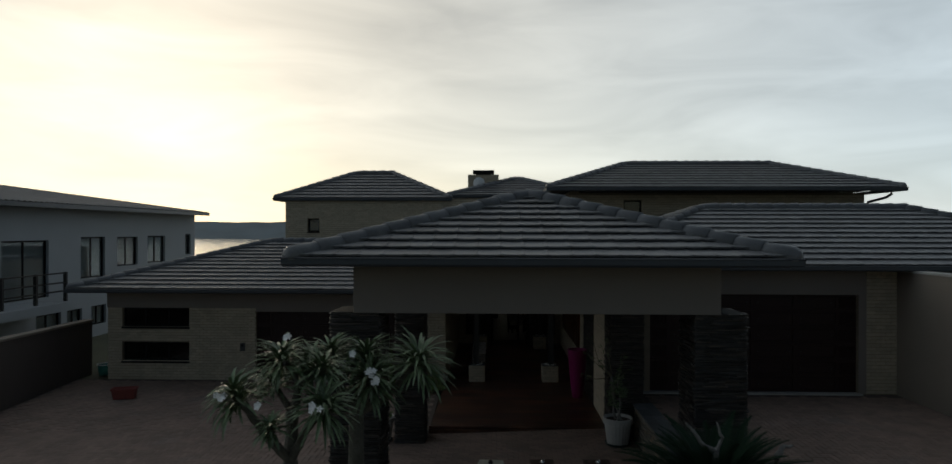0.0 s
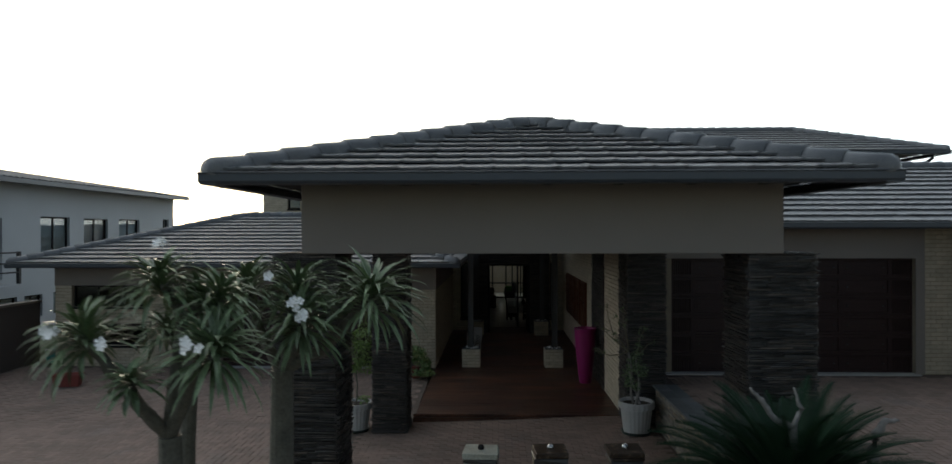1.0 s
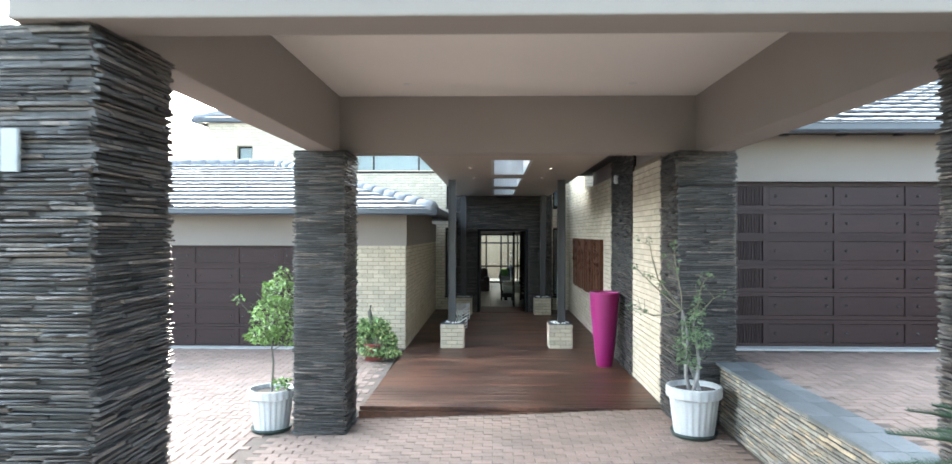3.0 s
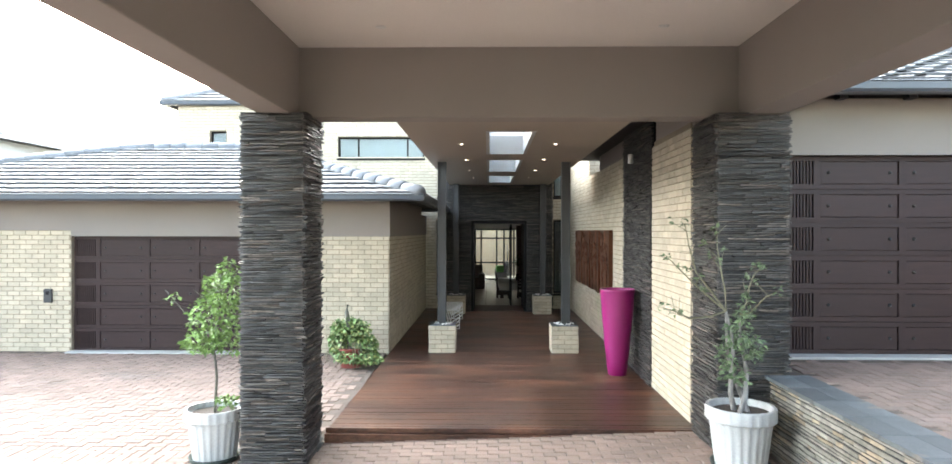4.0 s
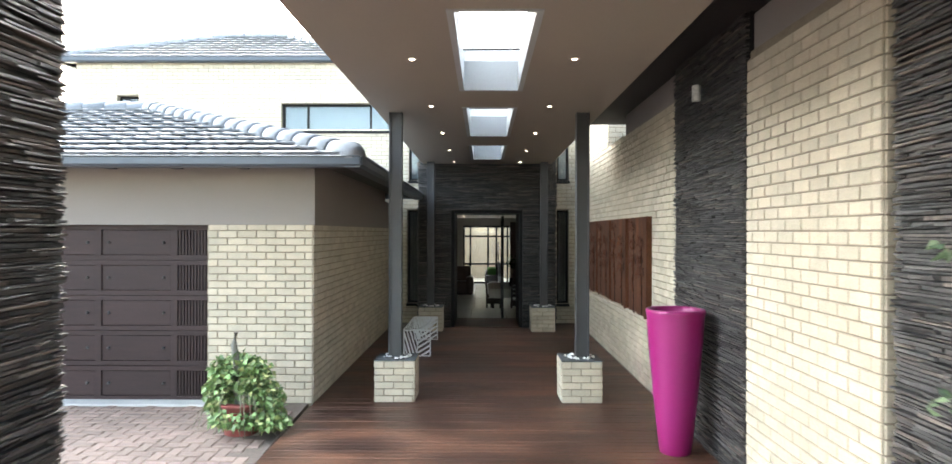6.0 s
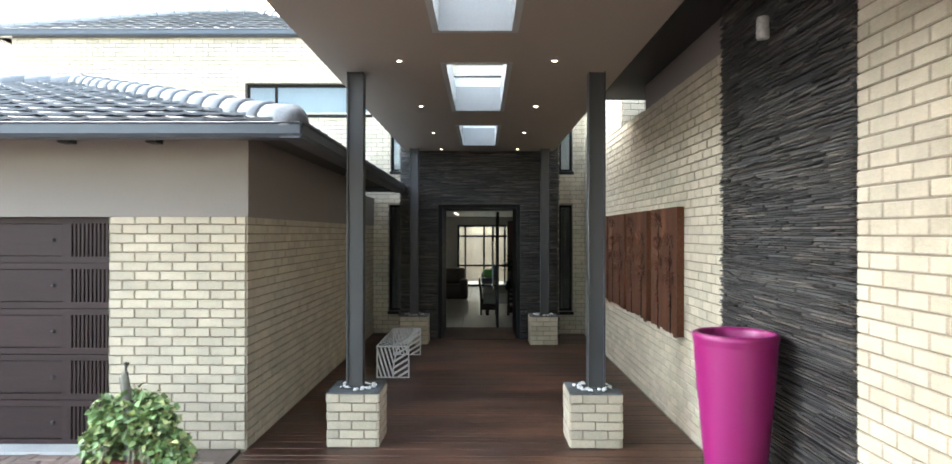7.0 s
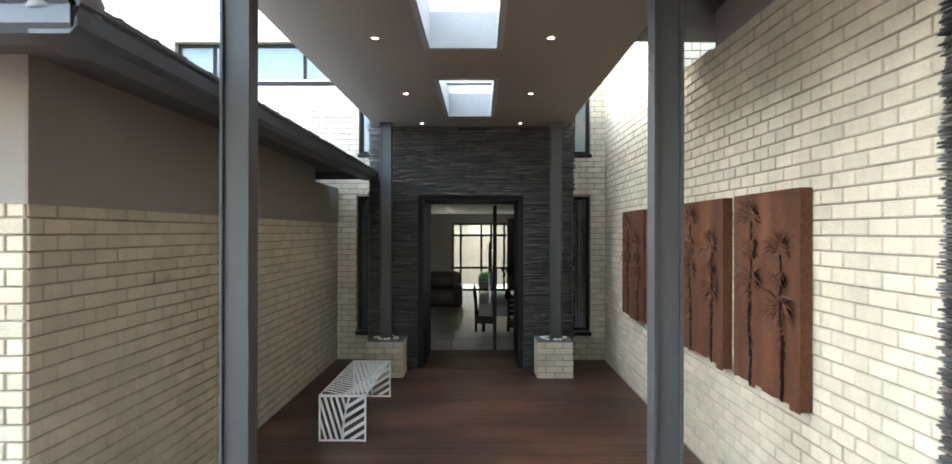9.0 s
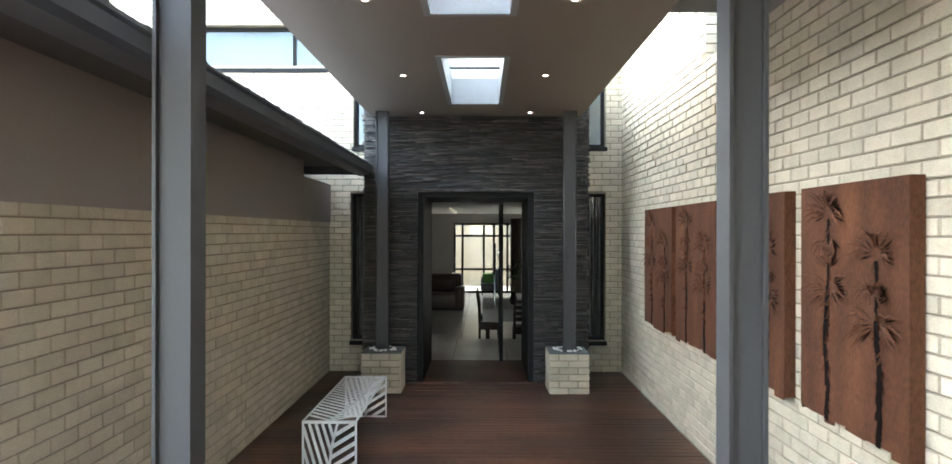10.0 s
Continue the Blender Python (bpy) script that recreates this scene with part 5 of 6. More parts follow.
def palm_panel(y0, y1, seed):
    """A rusted steel wall panel with palms cut into it and bent proud."""
    root = thing("art_panel", "rusted steel wall panel with cut and bent palm shapes", "wall art", (2.86, (y0 + y1) / 2, 0.9), "rusted palm panels")
    rng = random.Random(seed)
    x = 2.787
    w = y1 - y0
    m = Mesh()
    # ragged lower edge: strips of uneven length, folded back at both sides
    cuts = [0, 0.13, 0.24, 0.34, 0.52, 0.63, 0.73, 0.88, 1.0]
    outline = [(y0, 2.14)]
    for a, b in zip(cuts, cuts[1:]):
        lo = 0.9 + rng.uniform(-0.02, 0.03)
        outline += [(y0 + a * w, lo), (y0 + b * w, lo + rng.uniform(-0.006, 0.006))]
    outline.append((y1, 2.14))
    n = len(outline)
    m.v = [(x, y, z) for (y, z) in outline] + [(x + 0.004, y, z) for (y, z) in outline]
    m.f = [tuple(range(n)), tuple(range(2 * n - 1, n - 1, -1))] + [(k, (k + 1) % n, n + (k + 1) % n, n + k) for k in range(n)]
    part("sheet", m, CORTEN, root)
    part("side_return", box(x + 0.0045, 2.856, y0, y0 + 0.004, 0.9, 2.14), CORTEN, root)
    part("side_return", box(x + 0.0045, 2.856, y1 - 0.004, y1, 0.9, 2.14), CORTEN, root)
    part("top_return", box(x + 0.0045, 2.856, y0 + 0.004, y1 - 0.004, 2.134, 2.14), CORTEN, root)
    # palms: dark strips painting the shade in each trunk's ragged slot, torn teeth beside it, and two whorls of leaves
    # bent out of the sheet
    for (cy, top, low) in ((y0 + 0.70 * w, 1.99, 1.61), (y0 + 0.23 * w, 1.79, 1.47)):
        slot, teeth = Mesh(), Mesh()
        z, yy = 0.905, cy
        while z < top - 0.05:
            h = rng.uniform(0.022, 0.045)
            wd = rng.uniform(0.021, 0.032) * (1.0 if z < low else 0.55)
            yy += rng.uniform(-0.008, 0.008)
            slot.quad((x - 0.002, yy - wd, z), (x - 0.002, yy - wd * 0.8, z + h), (x - 0.002, yy + wd * 0.9, z + h), (x - 0.002, yy + wd, z))
            for sg in (-1, 1):
                if z > 1.15 and rng.random() < 0.75:
                    b = yy + sg * wd
                    tip = Vector((x - rng.uniform(0.012, 0.035), b + sg * rng.uniform(-0.004, 0.024), z + h * rng.uniform(-0.9, 0.2)))
                    teeth.quad((x - 0.003, b, z), tip, (x - 0.003, b, z + h * 0.9))
                    teeth.quad((x - 0.001, b - 0.004, z), (x - 0.003, b, z + h * 0.9), tip)
            z += h
        part("palm_trunk_shade", slot, SLOT_SHADE, root, "palm trunk painted as the shade inside a cut slot")
        part("trunk_tooth", teeth, CORTEN, root, "jagged bent steel teeth along the trunk")
        for (cz, first, last, count, long) in ((top, -0.35, 3.5, 17, 0.17), (top - 0.12, 3.6, 5.8, 9, 0.13), (low + 0.08, 0.4, 2.6, 9, 0.15), (low, -0.9, 0.6, 8, 0.2), (low, 2.5, 4.0, 8, 0.2)):
            lev, dark = Mesh(), Mesh()
            for j in range(count):
                a = first + (last - first) * (j + rng.uniform(0.1, 0.9)) / count
                l = long * rng.uniform(0.6, 1.1)
                d = Vector((0, math.cos(a), math.sin(a) * 0.8))
                n = Vector((0, -d.z, d.y)).normalized()
                p0 = Vector((x - 0.004, yy + d.y * 0.035, cz + d.z * 0.035))
                lift = rng.uniform(0.02, 0.055)
                mid = p0 + d * l * 0.5 + Vector((-lift * 0.7, 0, 0.01))
                tip = p0 + d * l + Vector((-lift, 0, -0.02))
                wd = rng.uniform(0.008, 0.013)
                fold = Vector((-0.007, 0, 0))
                lev.quad(p0, mid - n * wd, tip, mid + fold)
                lev.quad(p0, mid + fold, tip, mid + n * wd)
                # dark sliver on the sheet paints the shade behind the bent leaf
                q0 = Vector((x - 0.002, p0.y, p0.z))
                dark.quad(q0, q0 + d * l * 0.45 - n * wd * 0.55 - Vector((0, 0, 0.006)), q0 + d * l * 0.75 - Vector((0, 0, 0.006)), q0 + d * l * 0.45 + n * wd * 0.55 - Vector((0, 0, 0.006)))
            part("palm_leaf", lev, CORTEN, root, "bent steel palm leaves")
            part("palm_leaf_shade", dark, CORTEN_SHADE, root)


for i, (a, b) in enumerate(((21.81, 22.77), (22.98, 24.02), (24.17, 25.22), (25.36, 26.42))):
    palm_panel(a, b, 90 + i)


# ---- bench with leaf pattern ----
def leaf_bench():
    x0, x1, y0, y1, h, t = -0.43, 0.0, 24.13, 25.75, 0.42, 0.003
    root = thing("metal_bench", "white powder-coated bench with cut leaf pattern", "bench", ((x0 + x1) / 2, (y0 + y1) / 2, 0))

    def panel(name, frame, W, H):
        """A flat sheet W by H with slots: a border, a curved midrib and slanted veins."""
        m = Mesh()

        def bar(p, q, w):
            p, q = Vector((*p, 0)), Vector((*q, 0))
            n = Vector((-(q - p).y, (q - p).x, 0)).normalized() * w / 2
            pts = [p - n, q - n, q + n, p + n]
            lo = [frame @ Vector((v.x, v.y, 0)) for v in pts]
            hi = [frame @ Vector((v.x, v.y, t)) for v in pts]
            m.hexa(lo + hi)

        e = 0.018
        bar((0, e / 2), (W, e / 2), e)
        bar((0, H - e / 2), (W, H - e / 2), e)
        bar((e / 2, 0), (e / 2, H), e)
        bar((W - e / 2, 0), (W - e / 2, H), e)

        def rib(s):
            if H < 1:
                return (W * (0.50 + 0.16 * s * s), H * s)
            return (W * (0.50 + 0.28 * math.sin(s * 2.4)), H * s)

        n = 9
        for k in range(n):
            bar(rib(k / n), rib((k + 1) / n), 0.03 if H > 1 else 0.02)

        def vein(p, d, w, keep):
            """A straight vein from p along d, kept inside the border and on one side of the midrib."""
            run = [(p[0] + d[0] * q * 0.012, p[1] + d[1] * q * 0.012) for q in range(90)]
            run = [c for c in run if e * 0.5 <= c[0] <= W - e * 0.5 and e * 0.5 <= c[1] <= H - e * 0.5 and keep(c[0] - rib(c[1] / H)[0])]
            if len(run) > 3:
                bar(run[0], run[-1], w)

        if H < 1:
            for k in range(12):
                vein((0.02 + k * 0.052, 0.0), (-0.30, 1.0), 0.024, lambda q: q < 0.008)
            for k in range(9):
                vein((W * 0.3, -0.16 + k * 0.078), (1.0, 0.62), 0.030, lambda q: q > -0.008)
        else:
            steps = int(H / 0.072)
            for k in range(steps):
                px, py = rib((k + 0.3) / steps)
                for side in (-1, 1):
                    edge = e if side < 0 else W - e
                    reach = abs(px - edge)
                    qy = min(H - e, py + reach * 0.75)
                    f = (qy - py) / (reach * 0.75) if reach > 0 else 0
                    bar((px, py), (px + (edge - px) * f, qy), 0.028)
        part(name, m, WHITE_PAINT, root)

    panel("top", Matrix(((1, 0, 0, x0), (0, 1, 0, y0), (0, 0, 1, h - t), (0, 0, 0, 1))), x1 - x0, y1 - y0)
    for y in (y0, y1 - t):
        panel("side", Matrix(((1, 0, 0, x0), (0, 0, 1, y), (0, 1, 0, 0), (0, 0, 0, 1))), x1 - x0, h - t - 0.001)


leaf_bench()


# ---- plants ----
def leaf_cloud(mesh, rng, centre, spread, count, size, droop=0.3, shape="diamond"):
    for k in range(count):
        while True:
            o = Vector((rng.uniform(-1, 1), rng.uniform(-1, 1), rng.uniform(-1, 1)))
            if 0.25 < o.length < 1:
                break
        c = Vector(centre) + Vector((o.x * spread[0], o.y * spread[1], o.z * spread[2]))
        d = (Vector((o.x, o.y, o.z * 0.5 - droop)) + Vector((rng.gauss(0, 0.4), rng.gauss(0, 0.4), rng.gauss(0, 0.4)))).normalized()
        s = size * rng.uniform(0.6, 1.3)
        n = d.cross(Vector((rng.gauss(0, 1), rng.gauss(0, 1), rng.gauss(0, 1) + 1))).normalized()
        up = n.cross(d) * s * 0.18
        w = s * (0.30 if shape == "diamond" else 0.48)
        a, b = c - d * s * 0.5, c + d * s * 0.5
        m0 = c - d * s * (0.1 if shape == "diamond" else 0.2)
        i = len(mesh.v)
        mesh.v += [tuple(a), tuple(m0 + n * w + up), tuple(b), tuple(m0 - n * w + up), tuple(m0)]
        mesh.f += [(i, i + 1, i + 4), (i + 1, i + 2, i + 4), (i + 2, i + 3, i + 4), (i + 3, i, i + 4)]


def white_pot(x, y, z, r, h, name, label):
    root = thing(name, label, "potted plant", (x, y, z))
    part("pot", lathe([(0.001, 0.005), (r * 0.70, 0.0), (r * 0.72, 0.02), (r * 0.78, 0.15 * h / 0.5), (r * 0.88, h * 0.76), (r * 0.98, h * 0.78), (r, h * 0.8), (r, h * 0.96), (r * 0.98, h), (r * 0.9, h), (r * 0.88, h * 0.9), (r * 0.85, h * 0.88)], (x, y, z + 0.02), 88, 44, 0.006), POT, root, smooth=False)
    part("saucer", lathe([(0.001, 0.0), (r * 0.80, 0.0), (r * 0.86, 0.05), (r * 0.83, 0.05), (r * 0.70, 0.018), (0.001, 0.018)], (x, y, z), 40), POT_GREEN, root, "green plastic saucer", smooth=True)
    part("soil", lathe([(0.001, h * 0.9), (r * 0.87, h * 0.89)], (x, y, z + 0.02), 32), SOIL, root)
    return root


def potted_tree():
    x, y = -2.13, 16.4
    z = ground_z(x, y)
    root = white_pot(x, y, z, 0.29, 0.5, "potted_tree", "small green-leaved tree in a white ribbed pot")
    rng = random.Random(31)
    t = Mesh()
    tube(t, [(x, y, z + 0.45), (x + 0.02, y, 0.65), (x - 0.01, y, 0.95), (x + 0.03, y, 1.3), (x + 0.06, y, 1.7)], [0.016, 0.014, 0.012, 0.009, 0.004], 7)
    for k in range(16):
        zz = rng.uniform(0.8, 1.5)
        a = rng.uniform(0, 6.28)
        l = rng.uniform(0.18, 0.4)
        p = Vector((x, y, zz))
        tube(t, [p, p + Vector((math.cos(a) * l * 0.6, math.sin(a) * l * 0.6, l * 0.25)), p + Vector((math.cos(a) * l, math.sin(a) * l, l * 0.6))], [0.006, 0.004, 0.002], 5)
    tube(t, [(x, y, 1.1), (x - 0.3, y - 0.02, 1.3), (x - 0.5, y, 1.52)], [0.006, 0.004, 0.002], 5)
    part("trunk", t, BARK, root, "thin brown stem", smooth=True)
    lv = Mesh()
    for (dx, dz, sx, sz, n) in ((0.02, 1.25, 0.30, 0.24, 620), (0.1, 1.5, 0.22, 0.22, 380), (-0.1, 1.0, 0.25, 0.13, 380), (0.16, 1.02, 0.2, 0.16, 220), (0.14, 1.72, 0.12, 0.16, 110), (-0.08, 1.58, 0.05, 0.1, 24), (-0.42, 1.42, 0.09, 0.09, 16)):
        leaf_cloud(lv, rng, (x + dx, y, dz), (sx, sx, sz), n, 0.05)
    leaf_cloud(lv, rng, (x + 0.17, y - 0.12, z + 0.6), (0.13, 0.1, 0.08), 60, 0.06)
    part("crown", lv, LEAF_LIGHT, root, "fresh green small leaves")


def potted_shrub():
    x, y = 2.90, 15.84
    z = ground_z(x, y)
    root = white_pot(x, y, z, 0.31, 0.54, "potted_shrub", "sparse leggy shrub with bare twigs in a white ribbed pot")
    rng = random.Random(37)
    t, lv, tk = Mesh(), Mesh(), Mesh()
    # twisted stems that part into two forks
    fork, side = Vector((x - 0.14, y - 0.02, 1.40)), Vector((x + 0.0, y + 0.02, 1.36))
    for k, top in enumerate((fork, fork, side)):
        a = k * 2.1
        run = []
        for q in (0, 0.2, 0.4, 0.6, 0.8, 1.0):
            c = Vector((x, y, z + 0.48)).lerp(top, q)
            w = 0.065 * (1 - q * q)
            run.append(c + Vector((w * math.cos(a + 4.2 * q), w * math.sin(a + 4.2 * q), 0)))
        tube(tk, run, [0.027, 0.024, 0.02, 0.017, 0.014, 0.010], 9)
    part("trunk", tk, DRIFTWOOD, root, "three twisted pale stems", smooth=True)
    limbs = ((fork, -0.42, 1.75, -0.53, 2.2), (fork, -0.2, 1.78, -0.24, 2.14), (fork, -0.48, 1.34, -0.75, 1.45), (fork, -0.45, 1.66, -0.7, 1.9), (side, 0.05, 1.62, 0.14, 1.82), (side, 0.12, 1.45, 0.24, 1.6))
    for (start, mx, mz, ex, ez) in limbs:
        mid, end = Vector((x + mx, y - 0.06, mz)), Vector((x + ex, y - 0.12 + rng.uniform(-0.1, 0.1), ez))
        tube(t, [start, start.lerp(mid, 0.5) + Vector((0.02, 0.01, -0.02)), mid, mid.lerp(end, 0.5) + Vector((-0.015, 0, 0.015)), end], [0.010, 0.009, 0.0075, 0.0055, 0.003], 6)
        for j in range(5):
            p = mid.lerp(end, rng.uniform(-0.5, 0.95))
            q = p + Vector((rng.uniform(-0.16, 0.16), rng.uniform(-0.1, 0.1), rng.uniform(0.0, 0.15)))
            tube(t, [p, q], [0.004, 0.0018], 5)
            if rng.random() < 0.7:
                leaf_cloud(lv, rng, q, (0.035, 0.035, 0.035), 5, 0.05)
        leaf_cloud(lv, rng, end, (0.05, 0.05, 0.05), 7, 0.05)
    for (dx, dz, sx, sz, n) in ((-0.04, 1.22, 0.15, 0.17, 130), (0.09, 1.06, 0.13, 0.13, 90), (-0.14, 1.0, 0.12, 0.13, 80), (-0.06, 0.82, 0.16, 0.10, 70), (0.04, 1.42, 0.1, 0.1, 30)):
        leaf_cloud(lv, rng, (x + dx, y - 0.04, dz), (sx, sx, sz), n, 0.058)
    part("stem", t, TWIG, root, "pale bare stems", smooth=True)
    part("foliage", lv, LEAF, root, "sparse green leaves")


def ivy_bush():
    x, y = -1.55, 20.25
    z = ground_z(x, y)
    root = thing("trailing_plant", "variegated trailing plant heaped round a dead stump", "plant", (x, y, z))
    rng = random.Random(41)
    part("planter", lathe([(0.16, 0.0), (0.2, 0.28), (0.22, 0.3), (0.2, 0.3), (0.001, 0.28)], (x, y, z), 28), TERRACOTTA, root, smooth=True)
    st = Mesh()
    tube(st, [(x - 0.03, y, z + 0.25), (x - 0.04, y, 0.6), (x - 0.08, y, 0.84), (x - 0.06, y, 0.95)], [0.05, 0.04, 0.032, 0.02], 8)
    part("stump", st, BARK, root, "grey dead stump", smooth=True)
    vn = Mesh()
    for k in range(18):
        a = rng.uniform(2.6, 6.8)
        h = Vector((math.cos(a), math.sin(a) * 0.7, 0))
        p = Vector((x, y, z + 0.36)) + h * 0.14
        tube(vn, [p, p + h * 0.12 + Vector((0, 0, 0.05)), p + h * rng.uniform(0.15, 0.3) + Vector((0, 0, -0.18)), p + h * rng.uniform(0.2, 0.42) + Vector((0, 0, -0.33))], [0.006, 0.006, 0.005, 0.003], 5)
    part("vine", vn, TWIG, root, "bare trailing vine stems")
    lv = Mesh()
    for (dx, dy, dz, s, sz, n) in ((-0.02, 0.05, 0.46, 0.30, 0.26, 420), (0.16, 0.0, 0.44, 0.24, 0.22, 320), (0.3, -0.02, 0.2, 0.24, 0.24, 360), (0.34, -0.12, 0.06, 0.30, 0.08, 200), (-0.24, -0.02, 0.3, 0.2, 0.28, 320), (0.0, -0.2, 0.1, 0.3, 0.1, 130), (-0.3, 0.0, 0.55, 0.12, 0.14, 50)):
        leaf_cloud(lv, rng, (x + dx * 0.8, y + dy, z + dz + 0.08), (s * 0.88, s * 0.75, sz), int(n * 1.3), 0.062, 0.5, "heart")
    part("foliage", lv, IVY, root, "green and cream heart-shaped leaves")


potted_tree()
potted_shrub()
ivy_bush()


def rosette(mesh, rng, centre, axis, radius, count):
    """Long strap leaves that spread and droop from one point."""
    c, axis = Vector(centre), Vector(axis).normalized()
    a = axis.orthogonal().normalized()
    b = axis.cross(a)
    for k in range(count):
        t = 2.399963 * k + rng.uniform(-0.2, 0.2)
        f = (k + 0.5) / count
        lean = 0.3 + 1.1 * f
        l = 1.12 * radius * rng.uniform(0.75, 1.1) * (0.85 + 0.25 * f)
        side = a * math.cos(t) + b * math.sin(t)
        w = 0.0172 * rng.uniform(0.8, 1.2)
        p = c - axis * (0.05 + 0.12 * f) * radius / 0.35
        bend = rng.uniform(1.0, 1.5)
        pts = [p]
        for s0, s1 in ((0.0, 0.3), (0.3, 0.6), (0.6, 0.85), (0.85, 1.0)):
            ang = lean + bend * (s0 + s1) / 2
            p = p + (axis * math.cos(ang) + side * math.sin(ang)) * l * (s1 - s0)
            pts.append(p)
        d = (pts[-1] - pts[0]).normalized()
        n = d.cross(Vector((0, 0, 1)))
        n = n.normalized() if n.length > 0.05 else side
        up = n.cross(d)
        if up.z < 0:
            up = -up
        i = len(mesh.v)
        for p, ww in zip(pts, (0.35, 0.85, 1.0, 0.6, 0.04)):
            mesh.v += [tuple(p - n * w * ww + up * w * 0.35 * ww), tuple(p), tuple(p + n * w * ww + up * w * 0.35 * ww)]
        for s in range(4):
            for q in range(2):
                mesh.f.append((i + s * 3 + q, i + s * 3 + q + 1, i + s * 3 + q + 4, i + s * 3 + q + 3))


def flower(root, rng, c):
    for m in range(rng.choice((2, 3, 4))):
        o = Vector(c) + Vector((rng.uniform(-0.05, 0.05), rng.uniform(-0.06, 0.03), rng.uniform(-0.02, 0.05)))
        ax = Vector((rng.uniform(-0.5, 0.5), -1, rng.uniform(0.1, 0.9))).normalized()
        a = ax.orthogonal().normalized()
        b = ax.cross(a)
        fl = Mesh()
        for k in range(5):
            t = k * 2 * math.pi / 5
            d = a * math.cos(t) + b * math.sin(t)
            n = ax.cross(d)
            l = 0.036
            fl.quad(o, o + d * l * 0.6 - n * l * 0.38 + ax * 0.008, o + d * l + ax * 0.004, o + d * l * 0.6 + n * l * 0.38 + ax * 0.008)
        part("flower", fl, PETAL, root, "white five-petalled flower")


def spiny_tree(base, limbs, heads, flowers, label, seed, r0):
    """A thick spiny trunk, forked limbs and strap-leaved heads."""
    z0 = ground_z(*base) - 0.05
    root = thing("succulent_tree", label, "tree", (*base, z0), "spiny succulent trees")
    rng = random.Random(seed)
    for n, (pts, radii) in enumerate(limbs):
        tm = Mesh()
        fine, rad = [], []
        vs = [Vector(p) for p in pts]
        for i in range(len(vs) - 1):
            for s in range(5):
                f = s / 5
                p = vs[i].lerp(vs[i + 1], f)
                fine.append(p + Vector((rng.uniform(-1, 1), rng.uniform(-1, 1), 0)) * 0.006)
                rad.append((radii[i] * (1 - f) + radii[i + 1] * f) * rng.uniform(0.95, 1.06))
        fine.append(vs[-1])
        rad.append(radii[-1])
        tube(tm, fine, rad, 12)
        for k in range(int(260 if n == 0 else 90)):
            i = rng.randrange(len(fine) - 1)
            p = fine[i].lerp(fine[i + 1], rng.random())
            t = rng.uniform(0, 6.28)
            d = Vector((math.cos(t), math.sin(t), 0.15))
            q = p + d * rad[i] * 0.95
            s = Vector((-d.y, d.x, 0)) * 0.004
            e = q + d * 0.022
            tm.quad(q - s, e, q + s)
        part("trunk" if n == 0 else "limb", tm, BARK, root, smooth=False)
    for (c, ax, r, n) in heads:
        lm = Mesh()
        rosette(lm, rng, c, ax, r, int(n * 1.4))
        part("leaf_head", lm, LEAF, root, "rosette of dark green strap leaves")
    for c in flowers:
        flower(root, rng, c)


TA = (-1.57, 8.26)
F1, F2 = (-1.58, 8.26, 2.2), (-1.52, 8.3, 2.92)
spiny_tree(TA, [([(*TA, -0.25), (-1.57, 8.26, 1.2), F1], [0.10, 0.085, 0.07]), ([F1, (-1.7, 8.22, 2.34), (-1.84, 8.2, 2.52), (-1.95, 8.18, 2.68), (-2.1, 8.18, 2.84)], [0.05, 0.042, 0.038, 0.035, 0.03]), ([F1, (-1.55, 8.28, 2.6), F2], [0.05, 0.042, 0.036]), ([F1, (-1.42, 8.15, 2.5), (-1.22, 8.1, 2.74)], [0.046, 0.04, 0.034]), ([F2, (-1.6, 8.35, 3.05), (-1.71, 8.38, 3.16)], [0.034, 0.03, 0.028]), ([F2, (-1.4, 8.36, 3.02), (-1.3, 8.4, 3.05)], [0.034, 0.03, 0.028]), ([F1, (-1.66, 8.05, 2.45), (-1.68, 7.98, 2.58)], [0.036, 0.03, 0.026])],
           [((-1.71, 8.38, 3.22), (-0.1, 0, 1), 0.34, 74), ((-2.11, 8.18, 2.90), (-0.5, -0.1, 0.9), 0.36, 74), ((-1.68, 7.98, 2.64), (-0.1, -0.3, 1), 0.2, 40), ((-1.21, 8.08, 2.84), (0.3, -0.3, 1), 0.36, 78), ((-1.3, 8.4, 3.12), (0.3, 0.2, 1), 0.32, 64), ((-1.5, 8.5, 3.06), (0, 0.3, 1), 0.3, 50)],
           [(-2.12, 7.9, 2.90), (-1.75, 7.8, 2.84), (-1.2, 7.75, 2.84), (-1.58, 8.1, 3.42)], "spiny-trunked succulent tree with strap leaves and white flowers", 101, 0.1)
TC = (-1.86, 9.1)
H1 = (-1.84, 9.1, 2.45)
spiny_tree(TC, [([(*TC, -0.25), (-1.88, 9.1, 1.2), H1], [0.075, 0.065, 0.055]), ([H1, (-1.95, 9.12, 2.6), (-2.05, 9.15, 2.74)], [0.04, 0.034, 0.03]), ([H1, (-1.75, 9.12, 2.7), (-1.66, 9.2, 2.98)], [0.04, 0.034, 0.03])],
           [((-2.06, 9.15, 2.8), (-0.3, 0, 1), 0.3, 54), ((-1.64, 9.22, 3.04), (0.2, 0.1, 1), 0.32, 60)],
           [], "slender spiny-trunked succulent tree behind the others", 107, 0.075)
TB = (-1.09, 8.95)
G1 = (-1.09, 8.93, 2.48)
